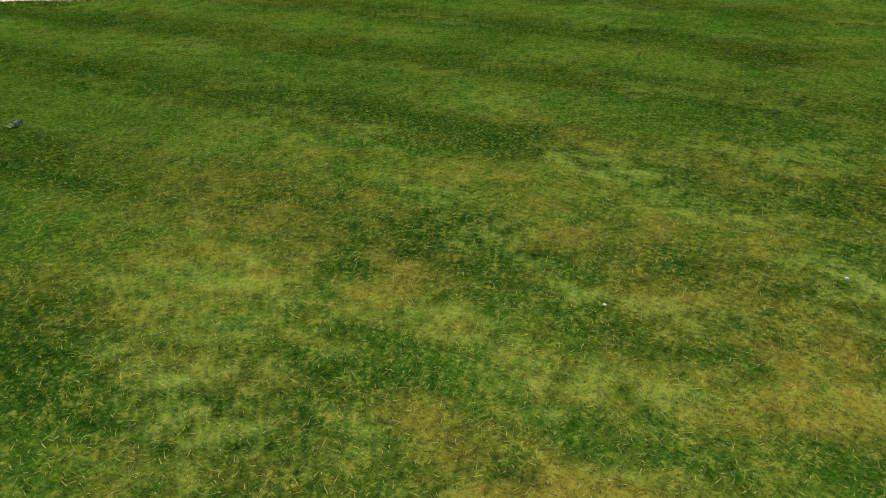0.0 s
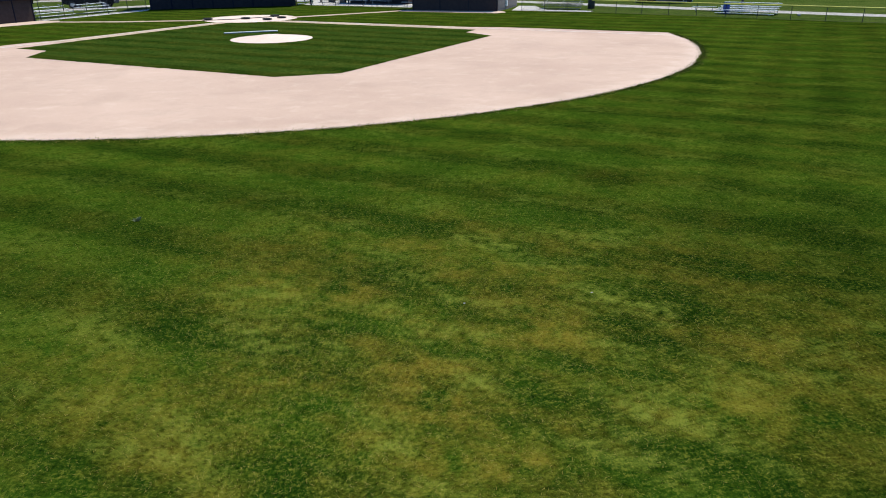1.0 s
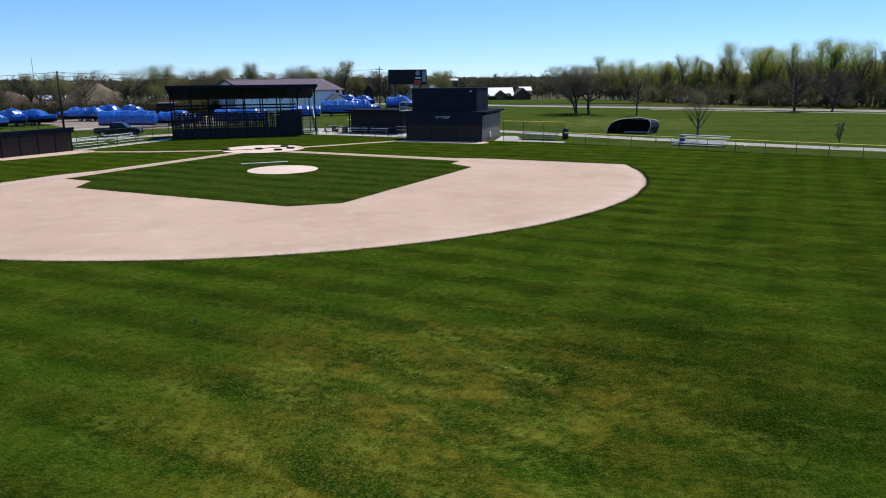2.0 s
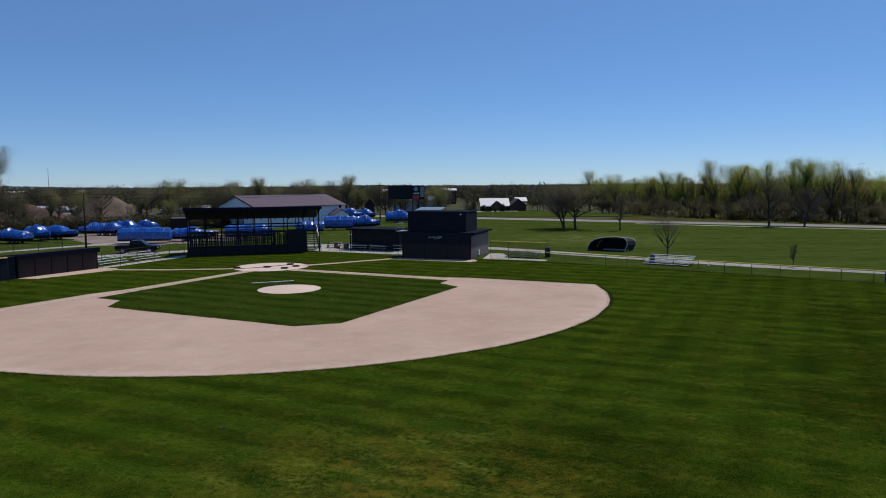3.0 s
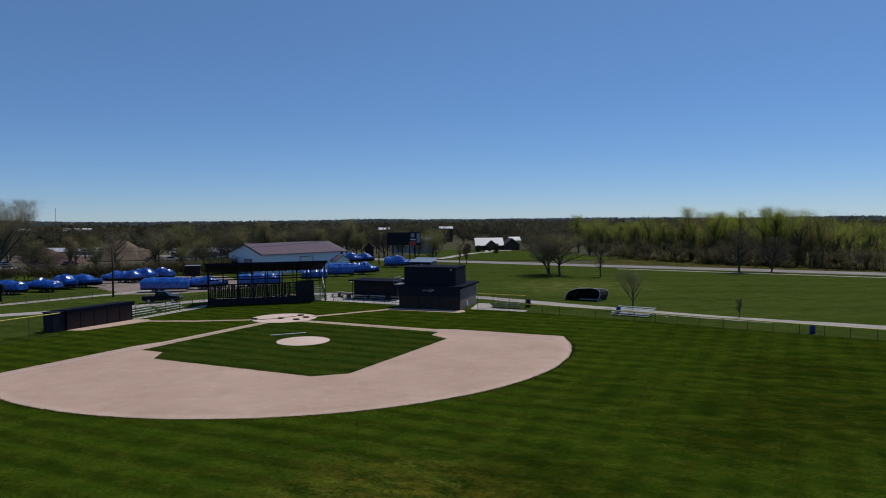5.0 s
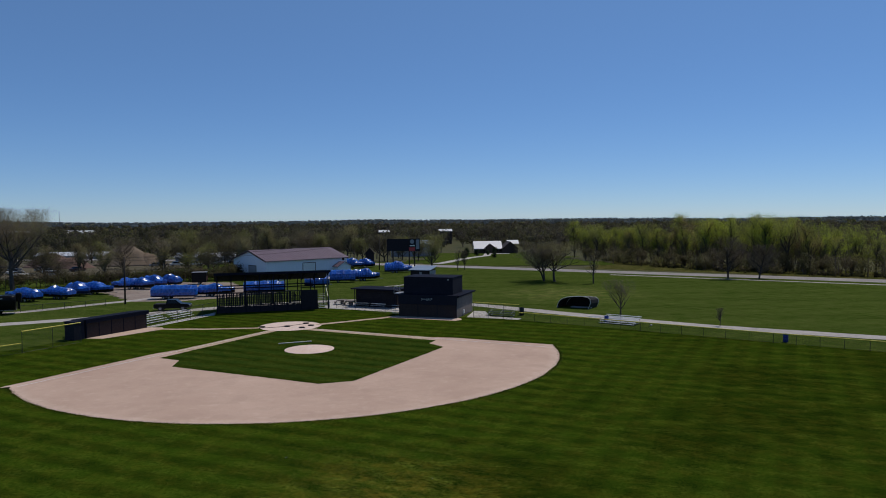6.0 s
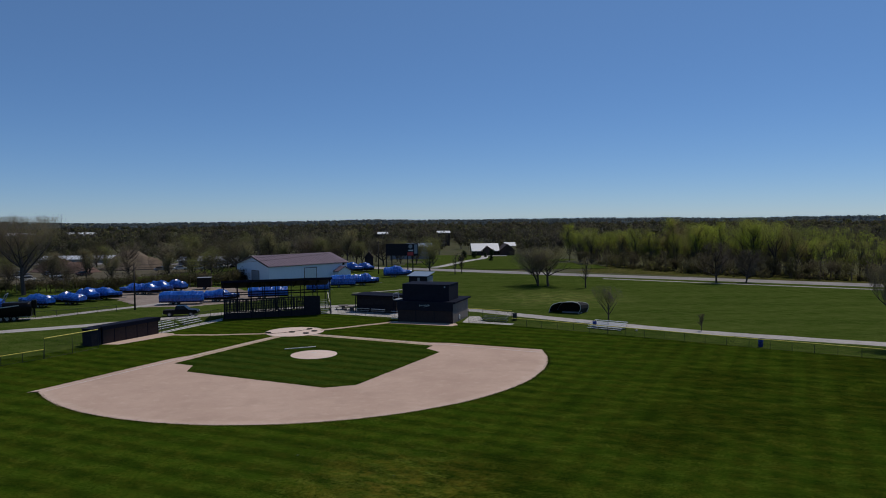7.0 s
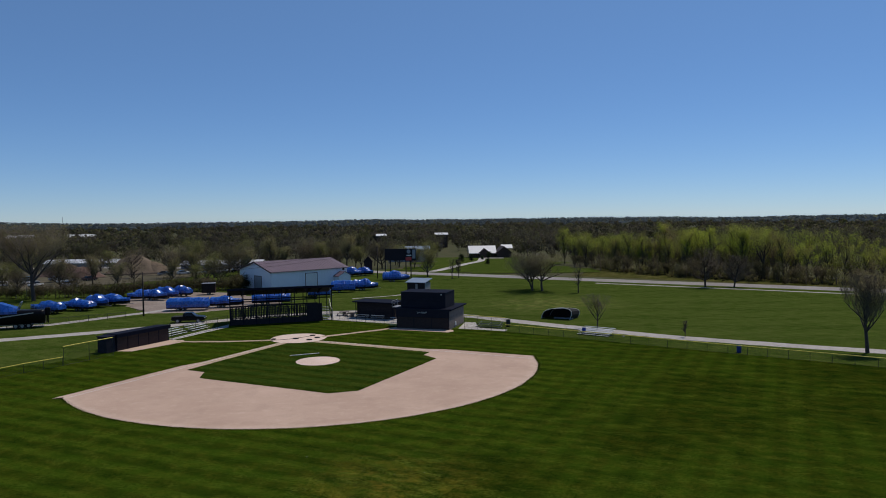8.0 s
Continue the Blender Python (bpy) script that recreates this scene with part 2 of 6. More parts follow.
def leafage(name, stops, scale=0.035, rough=0.6, tree=0.11, thin=0.45):
    """Foliage: the colour drifts from tree to tree and from leaf to leaf; light follows the form of the clumps."""
    m, nt, b = _nodes(name)
    geo = nt.nodes.new("ShaderNodeNewGeometry")
    n = _noise(nt, geo.outputs["Position"], scale, 2.0)
    cell = nt.nodes.new("ShaderNodeTexVoronoi")
    cell.inputs["Scale"].default_value = tree
    nt.links.new(geo.outputs["Position"], cell.inputs["Vector"])
    tint = nt.nodes.new("ShaderNodeSeparateColor")
    nt.links.new(cell.outputs["Color"], tint.inputs[0])
    f = _math(nt, 'ADD', _math(nt, 'MULTIPLY', n, 0.62), _math(nt, 'MULTIPLY', tint.outputs[0], 0.30))
    f = _math(nt, 'ADD', f, _math(nt, 'MULTIPLY', geo.outputs["Random Per Island"], 0.08))
    col = _ramp(nt, f, stops)
    col = _mix(nt, 0.5, col, _ramp(nt, tint.outputs[1], [(0, (0.18, 0.18, 0.18)), (1, (0.68, 0.68, 0.68))]), 'OVERLAY')
    col = _mix(nt, 0.2, col, _ramp(nt, geo.outputs["Random Per Island"], [(0, (0.38, 0.38, 0.38)), (1, (0.62, 0.62, 0.62))]), 'OVERLAY')
    nt.links.new(col, b.inputs["Base Color"])
    b.inputs["Roughness"].default_value = rough
    b.inputs["Specular IOR Level"].default_value = 0.1
    form = nt.nodes.new("ShaderNodeAttribute")
    form.attribute_name = "form"
    turned = nt.nodes.new("ShaderNodeVectorTransform")
    turned.vector_type, turned.convert_from, turned.convert_to = 'NORMAL', 'OBJECT', 'WORLD'
    nt.links.new(form.outputs["Vector"], turned.inputs[0])
    up = nt.nodes.new("ShaderNodeVectorMath")
    up.operation = 'MULTIPLY_ADD'
    nt.links.new(geo.outputs["Normal"], up.inputs[0])
    up.inputs[1].default_value = (0.25, 0.25, 0.25)
    nt.links.new(turned.outputs[0], up.inputs[2])
    even = nt.nodes.new("ShaderNodeVectorMath")
    even.operation = 'NORMALIZE'
    nt.links.new(up.outputs[0], even.inputs[0])
    nt.links.new(even.outputs[0], b.inputs["Normal"])
    t = nt.nodes.new("ShaderNodeBsdfTranslucent")
    nt.links.new(col, t.inputs["Color"])
    mx = nt.nodes.new("ShaderNodeMixShader")
    mx.inputs[0].default_value = thin
    nt.links.new(b.outputs[0], mx.inputs[1])
    nt.links.new(t.outputs[0], mx.inputs[2])
    nt.links.new(mx.outputs[0], nt.nodes["Material Output"].inputs[0])
    return m


def chainlink(name, colour):
    """Woven wire: open diamonds with thin strands."""
    m, nt, b = _nodes(name)
    v = _object(nt)
    sx = nt.nodes.new("ShaderNodeSeparateXYZ")
    nt.links.new(v, sx.inputs[0])
    masks = []
    for sgn in (1, -1):
        a = _math(nt, 'ADD', sx.outputs[0], _math(nt, 'MULTIPLY', sx.outputs[2], sgn))
        fr = _math(nt, 'FRACT', _math(nt, 'MULTIPLY', a, 14.0))
        masks.append(_math(nt, 'LESS_THAN', fr, 0.07))
    wire = _math(nt, 'MAXIMUM', masks[0], masks[1])
    b.inputs["Base Color"].default_value = (*colour, 1)
    b.inputs["Roughness"].default_value = 0.45
    b.inputs["Metallic"].default_value = 0.4
    nt.links.new(wire, b.inputs["Alpha"])
    return m


RUBBER_AT = (-11.14, 45.52)   # the pitcher's plate
FX, FY = 0.8954, -0.4454      # along the third base line
GX, GY = -0.4454, -0.8954     # along the first base line
OUT_STRIPES = [(FX, FY, 2.45, -1.14, 0.10, 0.20), (0.4043, 0.9146, 2.68, -1.43, 0.34, 0.13)]
# Deep green turf spots, partly vignetting of the right side painted into the colour.
DARK_AND_VIGNETTE = [(29.5, 18.0, 9.0), (21.5, 11.5, 5.0), (34.0, 30.0, 7.0), (46.0, 20.0, 9.0), (5.8, 12.0, 1.1), (8.6, 5.0, 5.6), (53.0, 34.0, 11.0)]
M_OUT = lawn("outfield turf", OUT_STRIPES, dry=0.40, worn_at=(1.8, 3.0, 11.5), dark_and_vignette=DARK_AND_VIGNETTE)
M_INF = lawn("infield turf", [(GX, GY, 2.8, 0.0, 0.7, 0.7)], dry=0.12, dark=(0.010, 0.028, 0.003), light=(0.027, 0.057, 0.008))
M_MEADOW = lawn("meadow", [(0.1, 0.99, 11.0, 0.0, 0.16, 0.16), (0.35, -0.93, 4.7, 0.0, 0.08, 0.08)], dry=0.45, worn_at=(29, 103, 26), dark=(0.027, 0.058, 0.007), light=(0.076, 0.110, 0.020), tan=(0.19, 0.16, 0.065))
M_VERGE = lawn("dead verge grass", [], dry=0.9, dark=(0.030, 0.042, 0.006), light=(0.060, 0.070, 0.012), tan=(0.16, 0.125, 0.06))
M_LAND = gravel("far land", (0.065, 0.074, 0.030), (0.095, 0.088, 0.05), 3.0)
M_YARD = gravel("dirty yard gravel", (0.085, 0.08, 0.05), (0.13, 0.112, 0.082))
M_BASEPATH = gravel("trodden base path", (0.43, 0.325, 0.22), (0.52, 0.40, 0.28))
M_CLAY = infield_clay("infield clay")
M_GRAVEL = gravel("gravel lot", (0.24, 0.19, 0.16), (0.31, 0.26, 0.22))
M_PATH = gravel("limestone path", (0.37, 0.34, 0.315), (0.45, 0.42, 0.39))
M_ROAD = gravel("road asphalt", (0.26, 0.24, 0.23), (0.33, 0.31, 0.30))
M_CONC = gravel("concrete", (0.42, 0.40, 0.37), (0.52, 0.50, 0.47), 60.0)
M_NAVY = surface("navy painted steel", (0.009, 0.011, 0.021), (0.014, 0.016, 0.029), 0.75, spec=0.05)
M_NAVYWALL = surface("navy siding", (0.015, 0.016, 0.025), (0.021, 0.0225, 0.033), 0.75, scale=1.0, spec=0.1)
M_DARK = surface("dark stained timber", (0.020, 0.018, 0.022), (0.032, 0.029, 0.033), 0.8, spec=0.1)
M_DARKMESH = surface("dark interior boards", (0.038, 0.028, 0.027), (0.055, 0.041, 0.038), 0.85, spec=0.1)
M_BLOCK = surface("split-face block", (0.13, 0.11, 0.10), (0.20, 0.17, 0.155), 0.9, scale=1.5, bump=0.4)
M_ALU = surface("aluminium plank", (0.42, 0.44, 0.46), (0.55, 0.56, 0.57), 0.4, metal=0.6, bump=0.05)
M_GALV = surface("galvanised pipe", (0.40, 0.41, 0.42), (0.52, 0.52, 0.52), 0.45, metal=0.5, bump=0.05)
M_BLACKPIPE = surface("black coated pipe", (0.010, 0.012, 0.012), (0.016, 0.018, 0.018), 0.5, bump=0.05)
M_YELLOW = surface("yellow fence cap", (0.66, 0.52, 0.06), (0.72, 0.59, 0.10), 0.55, bump=0.05)
M_LINK = chainlink("black chain link", (0.02, 0.022, 0.022))
M_WRAP = surface("blue shrink wrap", (0.004, 0.052, 0.29), (0.012, 0.135, 0.56), 0.27, scale=0.5, fine=1.7, bump=0.5, spec=0.55, coat=0.4, depth=0.07)
M_HULLDARK = surface("black gelcoat", (0.005, 0.005, 0.006), (0.008, 0.008, 0.010), 0.3, bump=0.0, spec=0.14)
M_HULLBLUE = surface("navy gelcoat", (0.008, 0.014, 0.06), (0.012, 0.02, 0.08), 0.3, bump=0.0)
M_RUBBER = surface("black rubber", (0.012, 0.012, 0.012), (0.02, 0.02, 0.02), 0.85)
M_STEEL = surface("bare steel", (0.25, 0.25, 0.26), (0.35, 0.35, 0.36), 0.4, metal=0.8, bump=0.0)
M_GLASS = surface("dark glass", (0.006, 0.007, 0.009), (0.010, 0.011, 0.013), 0.14, bump=0.0, spec=0.35)
M_BARNWALL = surface("white steel siding", (0.74, 0.78, 0.85), (0.80, 0.83, 0.89), 0.55, scale=0.4)
M_BARNROOF = surface("brown red metal roof", (0.118, 0.078, 0.096), (0.15, 0.10, 0.122), 0.5, scale=0.5, bump=0.05)
M_TRIMBROWN = surface("brown trim", (0.05, 0.022, 0.02), (0.07, 0.03, 0.026), 0.5)
M_WHITE = surface("white paint", (0.72, 0.72, 0.70), (0.80, 0.80, 0.78), 0.5, bump=0.05)
M_CHALK = surface("white chalk", (0.70, 0.66, 0.62), (0.80, 0.77, 0.74), 0.95)
M_BRIGHTROOF = surface("bright metal roof", (0.74, 0.74, 0.73), (0.82, 0.82, 0.81), 0.45, scale=0.5, bump=0.03)
M_BROWNWALL = surface("dark brown siding", (0.030, 0.018, 0.014), (0.045, 0.028, 0.022), 0.7)
M_BARK = surface("grey bark", (0.042, 0.033, 0.027), (0.075, 0.060, 0.050), 0.9, scale=2.0, fine=14.0, bump=0.5)
M_TWIG = surface("brown twigs", (0.11, 0.086, 0.066), (0.16, 0.125, 0.10), 0.9, scale=0.3, bump=0.0)
M_POLE = surface("creosoted pole", (0.018, 0.014, 0.012), (0.032, 0.026, 0.022), 0.9, bump=0.3)
M_SAND = gravel("sand and gravel heap", (0.15, 0.115, 0.085), (0.20, 0.16, 0.12), 2.0)
M_SOIL = gravel("red brown spoil", (0.13, 0.085, 0.07), (0.18, 0.125, 0.105), 2.0)
M_BLUECAN = surface("blue plastic", (0.01, 0.03, 0.20), (0.015, 0.045, 0.27), 0.4)
M_RED = surface("red sign paint", (0.50, 0.03, 0.03), (0.58, 0.05, 0.045), 0.5)
M_GREY = surface("grey paint", (0.22, 0.23, 0.25), (0.30, 0.31, 0.33), 0.5)
M_FABRIC = surface("black netting cloth", (0.007, 0.007, 0.008), (0.013, 0.013, 0.014), 0.9)
M_TARP = surface("pale clay cover", (0.70, 0.53, 0.43), (0.78, 0.61, 0.51), 0.8, scale=0.8)
SPRING = [(0.25, (0.25, 0.235, 0.085)), (0.42, (0.31, 0.36, 0.055)), (0.55, (0.38, 0.46, 0.045)), (0.68, (0.35, 0.27, 0.10))]
BUDS = [(0.25, (0.21, 0.19, 0.105)), (0.5, (0.26, 0.25, 0.10)), (0.7, (0.27, 0.22, 0.13))]
FARW = [(0.22, (0.060, 0.055, 0.040)), (0.38, (0.085, 0.074, 0.060)), (0.48, (0.10, 0.105, 0.042)), (0.56, (0.088, 0.078, 0.066)), (0.66, (0.13, 0.135, 0.045)), (0.74, (0.070, 0.078, 0.046))]
M_WEED = surface("dusty weed leaf", (0.12, 0.16, 0.06), (0.24, 0.26, 0.14), 0.9, spec=0.1)
M_SPRING = leafage("young yellow green leaves", SPRING, 0.13, thin=0.4)
M_BUDS = leafage("swelling buds", BUDS, 0.08)
M_FARW = leafage("distant wood crowns", FARW, 0.02, tree=0.08)
# Distance haze is painted into this foliage colour: bluer and paler than nearer woods.
M_RIDGE = leafage("haze-tinted ridge woods", [(0.3, (0.12, 0.16, 0.19)), (0.5, (0.13, 0.165, 0.185)), (0.7, (0.135, 0.16, 0.165))], 0.002, tree=0.01, thin=0.6)
M_EVER = leafage("dark evergreen needles", [(0.3, (0.014, 0.026, 0.012)), (0.7, (0.026, 0.045, 0.018))], 0.1)
M_THICKET = leafage("grey olive thicket twigs", [(0.25, (0.16, 0.13, 0.09)), (0.45, (0.20, 0.20, 0.08)), (0.6, (0.18, 0.15, 0.11)), (0.72, (0.25, 0.27, 0.06))], 0.09, tree=0.2, thin=0.55)
M_OLIVE = leafage("olive brush", [(0.3, (0.075, 0.068, 0.040)), (0.5, (0.11, 0.105, 0.045)), (0.7, (0.125, 0.10, 0.065))], 0.12)

M_BLUEROOF = surface("blue-grey metal roof", (0.19, 0.25, 0.33), (0.24, 0.31, 0.40), 0.45, scale=0.5, bump=0.03)
M_WHITEPLANK = surface("sun-bleached aluminium plank", (0.62, 0.64, 0.66), (0.74, 0.75, 0.76), 0.45, metal=0.2, bump=0.05)
M_GREENPLANK = surface("dark green plank", (0.012, 0.03, 0.024), (0.022, 0.048, 0.038), 0.6)
M_YARDLEAF = leafage("dull green young leaves", [(0.3, (0.16, 0.17, 0.06)), (0.5, (0.22, 0.235, 0.07)), (0.7, (0.20, 0.18, 0.09))], 0.1)

# ---- mesh helpers ----
class Shape:
    """Collects vertices and faces for one mesh."""

    def __init__(self):
        self.v, self.f = [], []

    def add(self, verts, faces):
        n = len(self.v)
        self.v.extend(tuple(p) for p in verts)
        self.f.extend(tuple(n + i for i in q) for q in faces)
        return self

    def box(self, x0, x1, y0, y1, z0, z1, c=0.012):
        """A box with chamfered edges."""
        c = min(c, 0.3 * (x1 - x0), 0.3 * (y1 - y0), 0.3 * (z1 - z0))
        lo, hi = (x0, y0, z0), (x1, y1, z1)
        vs, key = [], {}
        for sx in (0, 1):
            for sy in (0, 1):
                for sz in (0, 1):
                    s = (sx, sy, sz)
                    for a in range(3):
                        p = [hi[k] if s[k] else lo[k] for k in range(3)]
                        for k in range(3):
                            if k != a:
                                p[k] += -c if s[k] else c
                        key[s, a] = len(vs)
                        vs.append(p)
        fs = []
        for a in range(3):
            b, d = (a + 1) % 3, (a + 2) % 3
            for sa in (0, 1):
                q = []
                for sb, sd in ((0, 0), (1, 0), (1, 1), (0, 1)):
                    s = [0, 0, 0]
                    s[a], s[b], s[d] = sa, sb, sd
                    q.append(key[tuple(s), a])
                fs.append(q if sa else q[::-1])
            for sb in (0, 1):
                for sd in (0, 1):
                    s0, s1 = [0, 0, 0], [0, 0, 0]
                    s0[b] = s1[b] = sb
                    s0[d] = s1[d] = sd
                    s1[a] = 1
                    s0, s1 = tuple(s0), tuple(s1)
                    q = [key[s0, b], key[s1, b], key[s1, d], key[s0, d]]
                    fs.append(q if (sb == sd) else q[::-1])
        for sx in (0, 1):
            for sy in (0, 1):
                for sz in (0, 1):
                    s = (sx, sy, sz)
                    q = [key[s, 0], key[s, 1], key[s, 2]]
                    fs.append(q if (sx + sy + sz) % 2 else q[::-1])
        return self.add(vs, fs)

    def tube(self, p, q, r0, r1=None, n=8, caps=True):
        p, q = Vector(p), Vector(q)
        r1 = r0 if r1 is None else r1
        w = (q - p).normalized()
        u = w.orthogonal().normalized()
        v = w.cross(u)
        ring = [(math.cos(2 * math.pi * i / n), math.sin(2 * math.pi * i / n)) for i in range(n)]
        vs = [p + (u * a + v * b) * r0 for a, b in ring] + [q + (u * a + v * b) * r1 for a, b in ring]
        fs = [(i, (i + 1) % n, n + (i + 1) % n, n + i) for i in range(n)]
        if caps:
            fs += [tuple(range(n))[::-1], tuple(range(n, 2 * n))]
        return self.add(vs, fs)

    def pipe(self, pts, r, n=8):
        for a, b in zip(pts, pts[1:]):
            self.tube(a, b, r, r, n)
        return self

    def prism(self, poly, z0, z1):
        """Upright walls on a plan outline (counter-clockwise)."""
        n = len(poly)
        vs = [(x, y, z0) for x, y in poly] + [(x, y, z1) for x, y in poly]
        fs = [(i, (i + 1) % n, n + (i + 1) % n, n + i) for i in range(n)] + [tuple(range(n))[::-1], tuple(range(n, 2 * n))]
        return self.add(vs, fs)

    def extrude_y(self, prof, y0, y1):
        """A closed (x, z) outline drawn out along y."""
        n = len(prof)
        vs = [(x, y0, z) for x, z in prof] + [(x, y1, z) for x, z in prof]
        fs = [(i, (i + 1) % n, n + (i + 1) % n, n + i) for i in range(n)] + [tuple(range(n))[::-1], tuple(range(n, 2 * n))]
        return self.add(vs, fs)

    def extrude_x(self, prof, x0, x1):
        """A closed (y, z) outline drawn out along x."""
        n = len(prof)
        vs = [(x0, y, z) for y, z in prof] + [(x1, y, z) for y, z in prof]
        fs = [(i, (i + 1) % n, n + (i + 1) % n, n + i) for i in range(n)] + [tuple(range(n))[::-1], tuple(range(n, 2 * n))]
        return self.add(vs, fs)

    def lathe(self, prof, n=16, cx=0.0, cy=0.0):
        """Profile (r, z) turned about the upright axis."""
        k = len(prof)
        vs = [(cx + r * math.cos(2 * math.pi * i / n), cy + r * math.sin(2 * math.pi * i / n), z) for i in range(n) for r, z in prof]
        fs = [(i * k + j, ((i + 1) % n) * k + j, ((i + 1) % n) * k + j + 1, i * k + j + 1) for i in range(n) for j in range(k - 1)]
        return self.add(vs, fs)

    def loft(self, rings, closed=False, caps=False):
        k = len(rings[0])
        vs = [p for r in rings for p in r]
        m = k if closed else k - 1
        fs = [(i * k + j, i * k + (j + 1) % k, (i + 1) * k + (j + 1) % k, (i + 1) * k + j) for i in range(len(rings) - 1) for j in range(m)]
        if caps:
            fs += [tuple(range(k))[::-1], tuple(range((len(rings) - 1) * k, len(rings) * k))]
        return self.add(vs, fs)

    def mesh(self, name, material, smooth=False):
        me = bpy.data.meshes.new(name)
        me.from_pydata(self.v, [], self.f)
        me.materials.append(material)
        bm = bmesh.new()
        bm.from_mesh(me)
        bmesh.ops.recalc_face_normals(bm, faces=bm.faces)
        bm.to_mesh(me)
        bm.free()
        if smooth:
            me.polygons.foreach_set("use_smooth", [True] * len(me.polygons))
        me.update()
        return me


def part(name, shape, material, parent, label="", at=None, smooth=False):
    """One mesh object under a thing or under a part."""
    me = shape if isinstance(shape, bpy.types.Mesh) else shape.mesh(name, material, smooth)
    ob = new(name, me)
    ob.parent = parent
    if at is not None:
        ob.matrix_basis = at
    if label:
        tagged(ob, label)
    return ob


def thing(name, x, y, turn, label, category, group="", z=0.0, kind=""):
    ob = new(name)
    ob.empty_display_size = 0.3
    ob.matrix_basis = pose(x, y, z, 0, 0, turn)
    return tagged(ob, label, category, group, kind)


def sheet(name, outline, z, material, label, category, tri=True):
    """A level sheet of ground on a plan outline."""
    me = bpy.data.meshes.new(name)
    bm = bmesh.new()
    face = bm.faces.new([bm.verts.new((x, y, z)) for x, y in outline])
    if face.normal.z < 0:
        face.normal_flip()
    bmesh.ops.triangulate(bm, faces=bm.faces[:])
    bmesh.ops.recalc_face_normals(bm, faces=bm.faces[:])
    for fc in bm.faces:
        if fc.normal.z < 0:
            fc.normal_flip()
    bm.to_mesh(me)
    bm.free()
    me.materials.append(material)
    return tagged(new(name, me), label, category, "", "structure")


def ribbon(name, line, width, z, material, label, category, ragged=0.12, seed=1):
    """A road or path of the given width along a plan line, with uneven edges."""
    rnd = random.Random(seed)
    pts = []
    for (x0, y0), (x1, y1) in zip(line, line[1:]):
        n = max(2, int(math.hypot(x1 - x0, y1 - y0) / 1.2))
        pts += [(x0 + (x1 - x0) * i / n, y0 + (y1 - y0) * i / n) for i in range(n)]
    pts.append(line[-1])
    for _ in range(6):
        pts = [pts[0]] + [((a[0] + 2 * b[0] + c[0]) / 4, (a[1] + 2 * b[1] + c[1]) / 4) for a, b, c in zip(pts, pts[1:], pts[2:])] + [pts[-1]]
    s = Shape()
    rings = []
    for i, (x, y) in enumerate(pts):
        a, b = pts[max(0, i - 1)], pts[min(len(pts) - 1, i + 1)]
        dx, dy = b[0] - a[0], b[1] - a[1]
        l = math.hypot(dx, dy) or 1
        nx, ny = -dy / l, dx / l
        w0, w1 = width / 2 + rnd.uniform(-ragged, ragged), width / 2 + rnd.uniform(-ragged, ragged)
        rings.append([(x + nx * w0, y + ny * w0, z), (x + nx * w0 * 0.4, y + ny * w0 * 0.4, z + 0.03), (x - nx * w1 * 0.4, y - ny * w1 * 0.4, z + 0.03), (x - nx * w1, y - ny * w1, z)])
    s.loft(rings)
    ob = new(name, s.mesh(name, material, True))
    return tagged(ob, label, category, "", "structure")


# ---- the ball field's own axes: u along the first base line, v along the third ----
HOME = (-17.0, 63.0)


def uv(u, v):
    return (HOME[0] + GX * u + FX * v, HOME[1] + GY * u + FY * v)


# ---- ground ----
# low hills along the skyline: bearing, half width (degrees), height (metres)
HILLS = [(-36, 6, 19), (-6, 3, 6), (12, 6, 2), (23, 4, -5), (34, 6, 2)]


def ease(a):
    a = min(1.0, max(0.0, a))
    return a * a * (3 - 2 * a)


def land_height(x, y):
    """The field is level; beyond the road the land falls away, and rises again to low ridges far off."""
    r = math.hypot(x, y)
    az = math.degrees(math.atan2(x, y))
    z = -4.4 * ease((y - 205) / 140) if r < 900 else -4.4
    hill = sum(h * math.exp(-((az - a) / w) ** 2) for a, w, h in HILLS)
    n = noise.noise(Vector((x * 0.0011, y * 0.0011, 3.1))) * 3 + noise.noise(Vector((x * 0.003, y * 0.003, 7.7))) * 1.5
    return z + ease((r - 1800) / 2100) * (0.4 + hill + n)


def build_ground():
    radii = [0, 20, 45, 80, 130, 170, 200, 220, 240, 260, 280, 300, 320, 340, 370, 420, 560, 700, 850, 1000, 1200, 1400, 1650, 1900, 2200, 2500, 2800, 3100, 3400, 3800, 4200, 4700]
    n = 180
    s = Shape()
    vs, fs = [(0, 0, -0.02)], []
    for r in radii[1:]:
        for i in range(n):
            x, y = r * math.sin(2 * math.pi * i / n), r * math.cos(2 * math.pi * i / n)
            vs.append((x, y, -0.02 + land_height(x, y)))
    for i in range(n):
        fs.append((0, 1 + (i + 1) % n, 1 + i))
    for k in range(len(radii) - 2):
        a, b = 1 + k * n, 1 + (k + 1) * n
        for i in range(n):
            j = (i + 1) % n
            fs.append((a + i, a + j, b + j, b + i))
    s.add(vs, fs)
    tagged(new("ground", s.mesh("ground", M_LAND, True)), "olive brown spring countryside rolling to the horizon", "ground", "", "structure")


build_ground()
sheet("meadow", [(-150, -120), (160, -120), (190, 40), (101, 120), (76, 147), (7, 190), (-40, 221), (-75, 232), (-100, 150), (-150, 120)], 0.0, M_MEADOW,
      "open green spring meadow round the ball field", "lawn")


